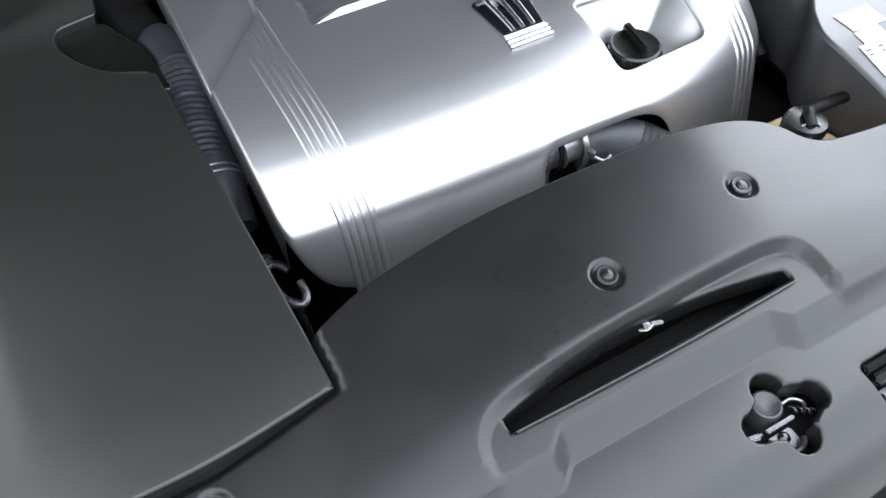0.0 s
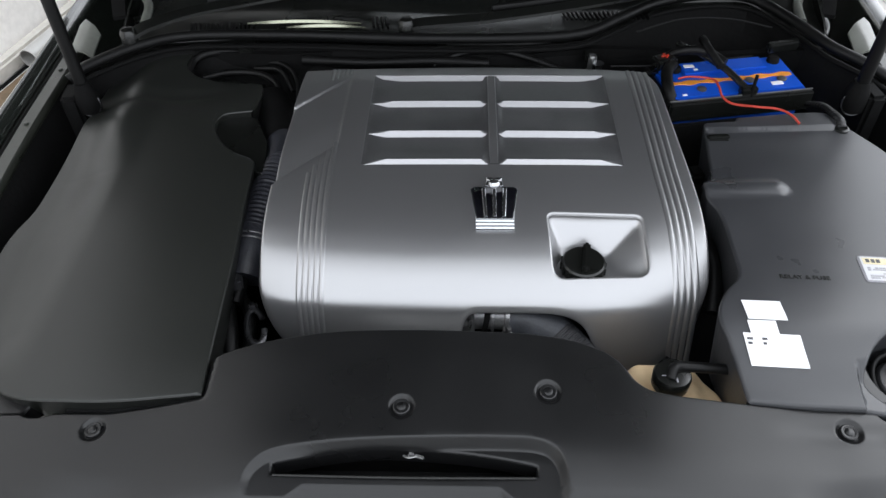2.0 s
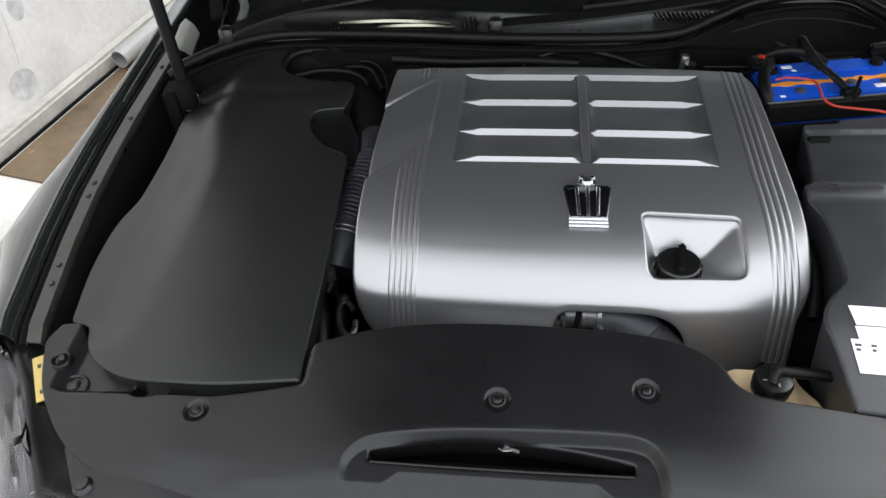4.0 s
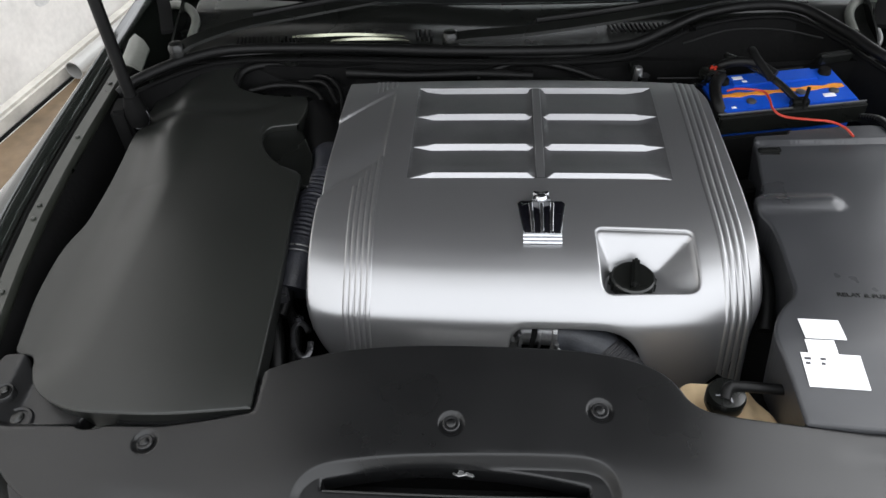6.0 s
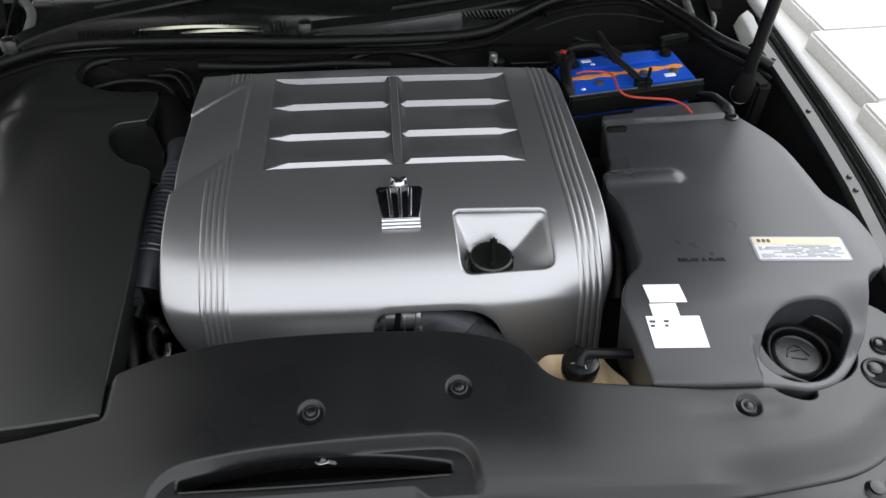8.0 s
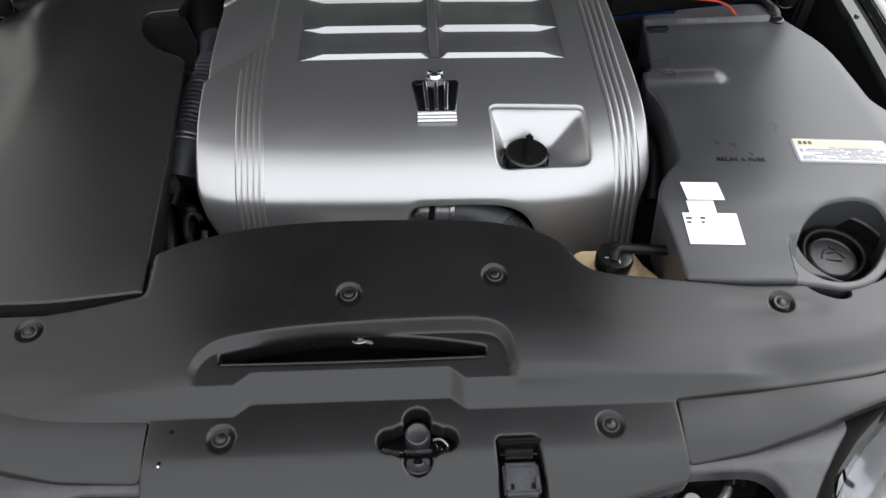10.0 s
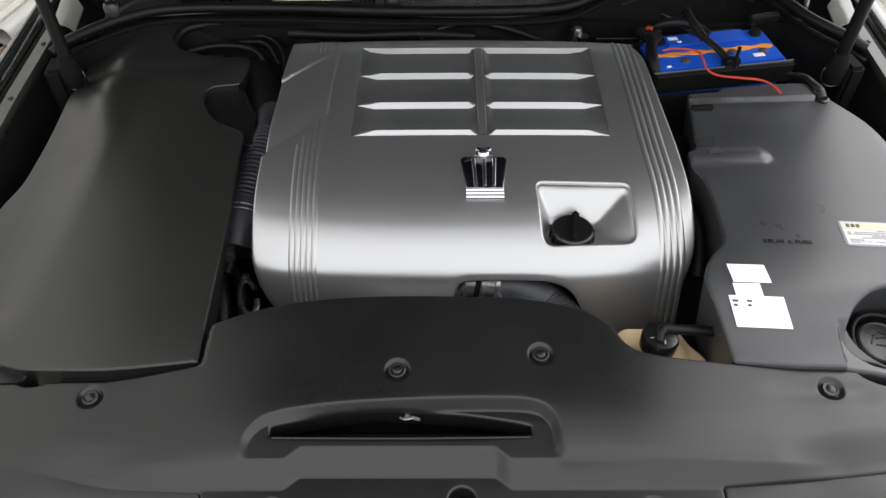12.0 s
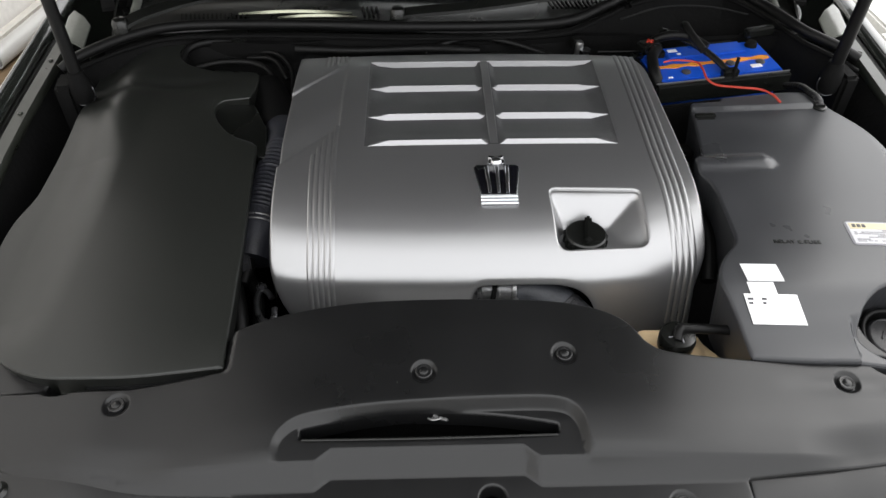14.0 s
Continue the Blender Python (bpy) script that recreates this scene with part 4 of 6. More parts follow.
def rad_z(P, dimples=True):
    x, y = P[:, 0], P[:, 1]
    a = np.abs(x - XC)
    deck = curve_through(y, [-0.60, -0.513, -0.43, -0.33, -0.30], [0.818, 0.8225, 0.8255, 0.829, 0.830])
    deck = deck - 0.010 * sm((a - 0.42) / 0.25)
    deck = deck + bulge(x) * curve_through(y, [-0.58, -0.54, -0.50, -0.413, -0.33, -0.30], [0.002, 0.010, 0.0225, 0.0275, 0.0310, 0.0315])
    crease = -0.468 + 0.0457 * (np.clip(x, -0.28, 0.07) + 0.28) - 0.12 * np.maximum(0, x - 0.07) - 0.12 * np.maximum(0, -0.28 - x)
    over = np.clip(crease + 0.012 - y, 0, None)
    over = np.where(over < 0.024, over ** 2 / 0.048, over - 0.012)
    deck = deck - (0.045 + 0.045 * sm((x + 0.30) / 0.35)) * over * sm((0.50 - a) / 0.2)
    floor_z = 0.8345 - 0.10 * np.maximum(0, -0.47 - y)
    d = sdf(P, VENT)
    deck = np.where(d > -0.004, deck + (np.minimum(deck, floor_z) - deck) * ramp((d + 0.001) / 0.0085), deck)
    mid = ramp((0.1125 - np.abs(x + 0.107)) / 0.016 + 0.5)
    line = -0.515 + 0.0135 * mid + 0.03 * sm((a - 0.36) / 0.25)
    front = curve_through(y, [-0.70, -0.66, -0.645, -0.632, -0.62, -0.608, -0.596, -0.58, -0.55, -0.50], [0.680, 0.742, 0.763, 0.7790, 0.7905, 0.7990, 0.8045, 0.8078, 0.8095, 0.8110])
    z = deck + (front - deck) * ramp((line - y) / 0.022)
    z = z - 0.004 * sm((-0.20 - x) / 0.25) - 0.013 * sm((y - under_edge(x) + 0.011) / 0.013) * sm((-0.337 - x) / 0.012) * sm((x + 0.668) / 0.03)
    rim_near = sm(1 - sdf(P, rad_out) / 0.05) * sm((a - 0.33) / 0.08) * sm((-0.41 - y) / 0.04)
    z = z + (np.minimum(z, wing_z(P) + 0.0035) - z) * rim_near
    if dimples:
        for c in CLIPS:
            r = np.hypot(x - c[0], y - c[1])
            z = z - 0.0032 * sm((0.0160 - r) / 0.0055)
    return z


rad_out = rounded([(-0.702, -0.336), (-0.690, -0.307), (-0.664, -0.305), (-0.630, -0.350), (-0.45, -0.362), (-0.36, -0.345), (-0.30, -0.325), (-0.23, -0.317), (-0.10, -0.3125), (0.03, -0.316), (0.095, -0.326), (0.127, -0.339), (0.145, -0.356), (0.153, -0.374), (0.171, -0.386), (0.205, -0.3895), (0.30, -0.394), (0.400, -0.3985), (0.4175, -0.400), (0.4175, -0.345), (0.45, -0.29), (0.58, -0.26), (0.628, -0.30), (0.628, -0.36), (0.600, -0.42), (0.555, -0.475), (0.49, -0.510), (0.43, -0.520), (0.334, -0.528), (0.2375, -0.5355), (0.2375, -0.618), (0.10, -0.644), (-0.04, -0.655), (-0.17, -0.652), (-0.3145, -0.622), (-0.3145, -0.5410), (-0.425, -0.536), (-0.50, -0.528), (-0.56, -0.512), (-0.625, -0.470), (-0.675, -0.405)],
                  [0.01, 0.006, 0.006, 0.02, 0.03, 0.02, 0.03, 0.05, 0.05, 0.05, 0.03, 0.02, 0.012, 0.012, 0.012, 0.02, 0.05, 0.004, 0.004, 0.03, 0.04, 0.04, 0.03, 0.03, 0.04, 0.04, 0.04, 0.04, 0.04, 0.004, 0.006, 0.05, 0.05, 0.05, 0.006, 0.004, 0.04, 0.04, 0.03, 0.04, 0.03])


def stadium(c, rx, ry, rot, n=20):
    a = np.linspace(0, 2 * np.pi, n, endpoint=False)
    p = np.column_stack([rx * np.sign(np.cos(a)) * np.abs(np.cos(a)) ** 0.8, ry * np.sin(a)])
    r = radians(rot)
    return p @ np.array([[math.cos(r), math.sin(r)], [-math.sin(r), math.cos(r)]]) + c


CROSS_C = np.array([-0.0385, -0.5705])
lobes = []
for i in range(4):
    a = i * math.pi / 2
    rad_, reach = (0.0125, 0.0290) if i % 2 == 0 else (0.0145, 0.0205)
    for t in np.linspace(-1.75, 1.75, 9):
        lobes.append(CROSS_C + np.array([math.cos(a) * reach, math.sin(a) * reach]) + rad_ * np.array([math.cos(a + t), math.sin(a + t)]))
CROSS = np.array(lobes)
HOOK = rounded([(0.0415, -0.5700), (0.084, -0.5700), (0.093, -0.640), (0.043, -0.640)], 0.007)
POCKET = np.array([(0.4915 + 0.058 * math.cos(a), -0.3430 + 0.055 * math.sin(a)) for a in np.linspace(0, 2 * math.pi, 40, endpoint=False)])
HOLE_L, HOLE_R = stadium((-0.535, -0.400), 0.024, 0.015, 5), stadium((0.4475, -0.4035), 0.026, 0.013, -22)
ext = []
for c in CLIPS:
    for r in (0.0, 0.006, 0.011, 0.0125, 0.014, 0.0155, 0.0172):
        ext += [(c[0] + r * math.cos(a), c[1] + r * math.sin(a)) for a in np.linspace(0, 2 * math.pi, 20, endpoint=False)]
rad_lines = []
for lp in (-0.0022, -0.0006, 0.0006, 0.002, 0.005, 0.0066, 0.008, 0.009):
    vr = resample(VENT, 0.006)
    dd = np.roll(vr, -1, 0) - np.roll(vr, 1, 0)
    nn = np.column_stack([dd[:, 1], -dd[:, 0]]) / np.hypot(*dd.T)[:, None]
    run = [tuple(p) for p in vr + nn * lp if p[1] > -0.503]
    run.sort(key=lambda p: math.atan2(p[1] + 0.56, p[0] + 0.103))
    rad_lines.append(run)


def step_line(x, o):
    m_ = float(ramp(np.array([(0.1125 - abs(x + 0.107)) / 0.016 + 0.5]))[0])
    return (x, -0.515 + 0.0135 * m_ + 0.03 * float(sm((abs(x - XC) - 0.36) / 0.25)) - o)


xs_ = sorted(set([round(v, 4) for v in np.arange(-0.60, 0.52, 0.02)] + [-0.2295, -0.2275, -0.2195, -0.2115, -0.2095, -0.0045, -0.0025, 0.0055, 0.0135, 0.0155]))
for o in (-0.0032, 0.0, 0.0032, 0.0188, 0.022, 0.0252):
    rad_lines.append([step_line(x, o) for x in xs_])
for o in (-0.011, -0.0065, -0.002, 0.002):
    rad_lines.append([(x, float(under_edge(x)) + o) for x in np.arange(-0.60, -0.345, 0.01)])
shell = moulded("shell", panel(rad_out, rad_z, [SLOT, CROSS, HOOK, POCKET, HOLE_L, HOLE_R], 0.0062, 0.022, 0.003, ext, rad_lines), M_BLACK, rad)

clip_ring = mesh_of("clip", *lathe([(0.0095, -0.002), (0.0095, 0.0008), (0.0084, 0.0017), (0.0066, 0.0015), (0.0060, 0.0008), (0.0, 0.0008)], seg=24), M_BLACK)
clip_pin = mesh_of("pin", *lathe([(0.0050, 0.0), (0.0050, 0.0006), (0.0042, 0.0012), (0.0, 0.0014)], seg=18), M_BLACK)
for c in CLIPS:
    z = float(rad_z(np.array([c]))[0])
    e = 0.002
    gx = (rad_z(np.array([[c[0] + 0.03, c[1]]]), False) - rad_z(np.array([[c[0] - 0.03, c[1]]]), False))[0] / 0.06
    gy = (rad_z(np.array([[c[0], c[1] + 0.02]]), False) - rad_z(np.array([[c[0], c[1] - 0.02]]), False))[0] / 0.04
    turn = Vector((-gx, -gy, 1)).to_track_quat("Z", "Y").to_matrix().to_4x4()
    k = part_shared("clip", clip_ring, rad, (c[0], c[1], z + 0.0025), turn)
    pin = new("pin", clip_pin)
    pin.parent, pin.location = k, (0, 0, 0.001)

# side wings of the front, tucked under the main shell
wl_out = rounded([(-0.3158, -0.525), (-0.3158, -0.598), (-0.40, -0.594), (-0.455, -0.583), (-0.51, -0.562), (-0.572, -0.537), (-0.612, -0.478), (-0.60, -0.45), (-0.50, -0.50)], 0.012)
moulded("side_wing", panel(wl_out, wing_z, step=0.009, depth=0.018, r=0.003), M_BLACK, rad)
wr_out = rounded([(0.2388, -0.523), (0.2388, -0.600), (0.31, -0.590), (0.375, -0.573), (0.43, -0.554), (0.50, -0.532), (0.546, -0.472), (0.53, -0.445), (0.44, -0.49)], 0.012)
moulded("side_wing", panel(wr_out, wing_z, step=0.009, depth=0.018, r=0.003), M_BLACK, rad)

# under the slot: near-black plates added for its shaded depth, and the striker
part("slot_shade_plates", join(block((-0.10, -0.478, 0.775), (0.34, 0.05, 0.012), 0, 0.003), block((-0.10, -0.452, 0.80), (0.34, 0.006, 0.06), 0, 0.002), block((-0.10, -0.506, 0.795), (0.34, 0.006, 0.05), 0, 0.002)), M_DARK, rad)
part("striker", join(block((-0.098, -0.4625, 0.829), (0.007, 0.007, 0.006), 20, 0.002), block((-0.089, -0.4640, 0.828), (0.012, 0.004, 0.005), -18, 0.0015), tube([(-0.106, -0.4625, 0.828), (-0.10, -0.466, 0.830), (-0.090, -0.4625, 0.828)], 0.0013, 8, 4)), M_STEEL, rad)
lip = [(-0.243, -0.491, 0.8345), (-0.17, -0.4925, 0.836), (-0.094, -0.493, 0.8365), (-0.02, -0.492, 0.836), (0.035, -0.4905, 0.8345)]
part("slot_lip", tube(lip, 0.0013, 8, 6), M_SMOOTH, rad)

# bonnet catch seen through the cross-shaped hole, and the release lever
catch = thing("bonnet_catch", (-0.0385, -0.58, 0.74), "dark greasy bonnet catch below the cross-shaped hole", "latch")
part("plate", block((-0.0385, -0.582, 0.765), (0.10, 0.09, 0.008), 0, 0.002), M_DARK, catch)
part("boss", lathe([(0.014, 0.0), (0.014, 0.022), (0.0125, 0.0245), (0.011, 0.025), (0.0095, 0.0238), (0.0, 0.0235)], (-0.0385, -0.5560, 0.768), 24), M_DUSTY, catch)
part("pawl", tube([(-0.074, -0.566, 0.774), (-0.064, -0.570, 0.780), (-0.054, -0.572, 0.781)], 0.0025, 10, 6), M_OLDSTEEL, catch, "oily steel pawl")
part("catch_plate", join(block((-0.0385, -0.5735, 0.786), (0.030, 0.0035, 0.006), 0, 0.001), block((-0.067, -0.571, 0.782), (0.020, 0.005, 0.005), -12, 0.0012), block((-0.0385, -0.586, 0.776), (0.024, 0.018, 0.005), 0, 0.0015)), M_OLDSTEEL, catch, "oily steel plate edges")
part("rivet", lathe([(0.0052, -0.002), (0.0052, 0.0012), (0.004, 0.0018), (0.0, 0.0018)], (-0.0385, -0.5825, 0.7785), 16), M_GLOSS, catch)
part("guard_lip", tube([(-0.0385 + 0.013 * math.cos(a), -0.586 + 0.0105 * math.sin(a), 0.7835) for a in np.linspace(math.pi * 1.12, math.pi * 1.88, 10)], 0.0024, 8, 2), M_DUSTY, catch)
part("hook", tube([(-0.022, -0.560, 0.784), (-0.014, -0.561, 0.787), (-0.007, -0.568, 0.786), (-0.008, -0.574, 0.780)], 0.0016, 8, 6), M_STEEL, catch, "bright worn hook")
part("spring", tube([(-0.020 + 0.0012 * i, -0.568 - 0.0008 * i + 0.003 * math.cos(i * 1.57), 0.786 + 0.003 * math.sin(i * 1.57)) for i in range(14)], 0.0009, 6, 3), M_OLDSTEEL, catch)
lever = thing("release_lever", (0.066, -0.61, 0.72), "black plastic bonnet release lever in its slot", "lever")
part("housing", join(block((0.066, -0.612, 0.755), (0.050, 0.075, 0.010), 0, 0.003), block((0.066, -0.575, 0.785), (0.046, 0.006, 0.05), 0, 0.002)), M_DARK, lever)
part("handle", block((0, 0, 0), (0.038, 0.014, 0.012), 0, 0.005, pose(0.0645, -0.584, 0.797, -25)), M_SMOOTH, lever)
part("body", block((0.0655, -0.609, 0.788), (0.037, 0.034, 0.014), 0, 0.003), M_GREYPART, lever, "dusty grey lever body")
part("body_rim", join(block((0.0655, -0.5965, 0.796), (0.022, 0.003, 0.003), 0, 0.0008), block((0.0505, -0.616, 0.7965), (0.005, 0.014, 0.004), 0, 0.001), block((0.0805, -0.616, 0.7965), (0.005, 0.014, 0.004), 0, 0.001)), M_GREYPART, lever)
part("slot_mark", join(block((0.0550, -0.6185, 0.7958), (0.0035, 0.006, 0.002), 0, 0.0005), block((0.0760, -0.6185, 0.7958), (0.0035, 0.006, 0.002), 0, 0.0005)), M_DARK, lever)
part("cable", tube([(0.047, -0.630, 0.785), (0.058, -0.631, 0.7865), (0.074, -0.633, 0.785)], 0.0009, 8, 5), M_RED, lever, "red inner cable")

# corner studs of the shroud
for c, r in (((-0.664, -0.366), 0.013), ((-0.638, -0.399), 0.021), ((0.585, -0.347), 0.013), ((0.563, -0.386), 0.021)):
    c = (*c, float(rad_z(np.array([c]))[0]) - 0.001)
    q = part("corner_stud", lathe([(r * 1.05, -0.004), (r, 0.003), (r * 0.9, 0.0048), (r * 0.78, 0.0035), (r * 0.72, -0.002)], c, 26), M_BLACK, rad)
    part("stud_well", lathe([(r * 0.76, 0.0), (r * 0.74, 0.0016), (r * 0.5, 0.0012), (0.0, 0.0012)], c, 26), M_DARK, q)
    part("bolt_head", lathe([(r * 0.42, 0.0), (r * 0.42, 0.003), (r * 0.28, 0.0045), (0.0, 0.0045)], (c[0] - r * 0.12, c[1] + r * 0.30, c[2]), 12), M_SMOOTH, q)
for x, y, r in ((-0.289, -0.5525, 0.0028), (-0.2965, -0.585, 0.0022)):
    part("scuff_dot", lathe([(r, -0.001), (r, 0.0004), (0, 0.0006)], (x, y, float(rad_z(np.array([[x, y]]))[0])), 8), M_DARK, rad, "dark chip in the plastic")
part("chip_speck", lathe([(0.0012, -0.001), (0.0012, 0.0006), (0, 0.0009)], (-0.2968, -0.588, float(rad_z(np.array([[-0.2968, -0.588]]))[0])), 8), M_WHITE, rad, "white speck")

# washer filler pocket
washer = thing("washer_filler_cap", (0.4935, -0.343, 0.76), "black washer fluid cap deep in its round pocket", "cap")
part("well_floor", lathe([(0.064, -0.012), (0.064, 0.0), (0.05, 0.002), (0.0, 0.0)], (0.4935, -0.3365, 0.778), 36), M_DARKCAP, washer)
collar = [(0.488 + 0.0385 * math.cos(a) + 0.003 * math.cos(2 * a), -0.337 + 0.033 * math.sin(a), 0.800 + 0.010 * math.sin(a)) for a in np.linspace(0, 2 * math.pi, 30)]
part("collar", tube(collar, 0.0034, 10, 3), M_RUBBER, washer)
part("funnel", loft([[(x, y, z) for x, y, z in collar[:-1]], [(x, y, z - 0.004) for x, y, z in collar[:-1]], [(0.488 + (x - 0.488) * 0.9, -0.337 + (y + 0.337) * 0.9, 0.779) for x, y, z in collar[:-1]]], False, True), M_RUBBER, washer)
part("cap", lathe([(0.028, 0.0), (0.0315, 0.006), (0.0325, 0.016), (0.0305, 0.0205), (0.0288, 0.0215), (0.0270, 0.0200), (0.0, 0.0205)], (0.488, -0.338, 0.779), 36, (0.05, -0.05, 1)), M_WASHERCAP, washer)
for dx, dy, w, d, turn in ((-0.012, 0.002, 0.012, 0.002, 60), (0.0, -0.006, 0.020, 0.0022, -8), (0.012, 0.002, 0.012, 0.002, -60), (0.0, 0.006, 0.014, 0.002, 10), (0.004, 0.012, 0.010, 0.0018, -35), (-0.005, 0.011, 0.010, 0.0018, 30)):
    part("embossed_mark", block((0, 0, 0), (w, d, 0.0016), 0, 0.0005, pose(0.489 + dx, -0.3385 + dy, 0.8002 + 0.05 * dy - 0.05 * dx, 0, 0, turn)), M_WASHERCAP, washer)

# ---- air cleaner cover ----
air = thing("air_cleaner_cover", (-0.52, 0.0, 0.70), "large smooth black plastic air cleaner cover", "engine bay cover")

def air_z(P):
    x, y = P[:, 0], P[:, 1]
    z = curve_through(y, [-0.40, -0.34, -0.20, 0.03, 0.12, 0.20, 0.27, 0.40], [0.8322, 0.8370, 0.8415, 0.8475, 0.848, 0.840, 0.833, 0.846])
    z = z - 0.020 * sm((-0.56 - x) / 0.10) * sm((y + 0.40) / 0.1) - 0.005 * ((x + 0.47) / 0.15) ** 2 * sm((0.2 - y) / 0.2)
    hump = np.exp(-((x + 0.615) / 0.045) ** 2) * curve_through(y, [0.0, 0.12, 0.24, 0.33], [0.0, 0.012, 0.022, 0.012])
    fold = 0.0065 * np.exp(-((x + 0.60 + 0.12 * (y - 0.1)) / 0.032) ** 2) * curve_through(y, [-0.12, 0.02, 0.12, 0.185], [0.0, 0.55, 1.0, 0.1])
    dent = 0.007 * np.exp(-((y - 0.205 - 0.12 * (x + 0.6)) / 0.022) ** 2) * sm((-0.42 - x) / 0.10)
    return z + hump + fold - dent


air_out = rounded([(-0.346, -0.388), (-0.452, -0.4025), (-0.562, -0.3995), (-0.612, -0.376), (-0.640, -0.342), (-0.656, -0.306), (-0.686, -0.300), (-0.703, -0.20), (-0.702, -0.11), (-0.684, -0.06), (-0.680, 0.10), (-0.684, 0.20), (-0.69, 0.327), (-0.60, 0.352), (-0.538, 0.350), (-0.552, 0.318), (-0.53, 0.285), (-0.47, 0.262), (-0.395, 0.258), (-0.390, 0.20), (-0.396, 0.160), (-0.440, 0.150), (-0.4485, 0.128), (-0.440, 0.092), (-0.412, 0.052), (-0.3645, 0.026), (-0.3535, -0.18)],
                  [0.0012, 0.04, 0.03, 0.02, 0.02, 0.01, 0.01, 0.04, 0.03, 0.02, 0.06, 0.06, 0.03, 0.04, 0.02, 0.02, 0.03, 0.03, 0.02, 0.03, 0.003, 0.008, 0.015, 0.03, 0.03, 0.004, 0.05])
moulded("shell", panel(air_out, air_z, step=0.0085, depth=0.10, r=0.0025, tuck=0.22), M_AIR, air)
moulded("scoop_plate", panel(rounded([(-0.452, 0.155), (-0.392, 0.166), (-0.362, 0.10), (-0.352, 0.02), (-0.40, 0.03), (-0.455, 0.09)], 0.008), lambda P: 0.829 + 0.12 * (P[:, 0] + 0.40) * -1, step=0.01, depth=0.05, r=0.003), M_SMOOTH, air)
scoop = [(-0.452, 0.153), (-0.4525, 0.128), (-0.444, 0.092), (-0.416, 0.054), (-0.372, 0.030)]
# the highlight along the scoop edge is put in as a paler rim
part("scoop_rim", tube([(x, y, float(air_z(np.array([[x - 0.004, y - 0.003]]))[0]) - 0.0022) for x, y in scoop], 0.0022, 8, 8), M_FADED, air, "thin rim in paler plastic that carries the edge highlight")
part("rear_clip", lathe([(0.010, -0.003), (0.010, 0.002), (0.006, 0.004), (0.0, 0.004)], (-0.665, 0.312, float(air_z(np.array([[-0.665, 0.312]]))[0])), 20), M_STEEL, air)

# intake duct and corrugated hose between the covers
duct = thing("intake_hose", (-0.36, 0.0, 0.70), "dusty corrugated rubber intake hose", "hose")
part("corrugated_hose", tube([(-0.334, 0.070, 0.802), (-0.340, 0.045, 0.800), (-0.349, -0.01, 0.793), (-0.356, -0.075, 0.783)], 0.030, 22, 8, 0.0022, 0.0082), M_HOSE, duct, "", 60)
part("cuff", tube([(-0.356, -0.072, 0.783), (-0.359, -0.10, 0.776), (-0.364, -0.14, 0.758)], 0.032, 22, 5), M_HOSE, duct)
for s in (-0.088, -0.098):
    part("wire_clip", tube([(-0.358 + 0.0335 * math.cos(a), s - 0.006 * math.sin(a), 0.778 + 0.0335 * math.sin(a)) for a in np.linspace(-0.6, math.pi + 0.6, 18)], 0.0014, 6, 2), M_STEEL, duct)
part("neck", tube([(-0.334, 0.068, 0.803), (-0.336, 0.10, 0.803), (-0.345, 0.13, 0.798)], 0.0285, 20, 5), M_HOSE, duct)
part("resonator", tube([(-0.36, 0.13, 0.775), (-0.365, 0.19, 0.79), (-0.39, 0.25, 0.80)], 0.035, 20, 6), M_RUBBER, duct)

loop = thing("dipstick", (-0.336, -0.215, 0.66), "steel dipstick pull ring beside the engine cover", "dipstick")
part("ring", tube([(-0.334 + 0.0125 * math.cos(a) - 0.006 * math.sin(a), -0.217 + 0.026 * math.sin(a), 0.742 + 0.006 * math.sin(a)) for a in np.linspace(0.5, 2 * math.pi - 0.1, 22)], 0.0046, 10, 3, flat=0.7), M_OLDSTEEL, loop)
part("stem", tube([(-0.333, -0.236, 0.736), (-0.330, -0.245, 0.70), (-0.328, -0.247, 0.62)], 0.004, 8, 5), M_OLDSTEEL, loop)
part("knob", block((-0.343, -0.186, 0.750), (0.014, 0.014, 0.014), 20, 0.004), M_OLDSTEEL, loop)

clutter = thing("wiring_loom", (-0.37, -0.2, 0.60), "black taped wiring loom beside the engine", "wiring")
for pts, r in (([(-0.39, -0.13, 0.75), (-0.385, -0.17, 0.745), (-0.372, -0.22, 0.73), (-0.365, -0.28, 0.70)], 0.012), ([(-0.37, -0.15, 0.74), (-0.35, -0.19, 0.73), (-0.345, -0.25, 0.71), (-0.34, -0.31, 0.69)], 0.008), ([(-0.375, -0.12, 0.765), (-0.365, -0.15, 0.76), (-0.37, -0.18, 0.75)], 0.010)):
    part("cable", tube(pts, r, 12, 6), M_RUBBER, clutter)
part("connector", block((-0.372, -0.152, 0.770), (0.022, 0.034, 0.02), 15, 0.003), M_DUSTY, clutter, "grey plug")

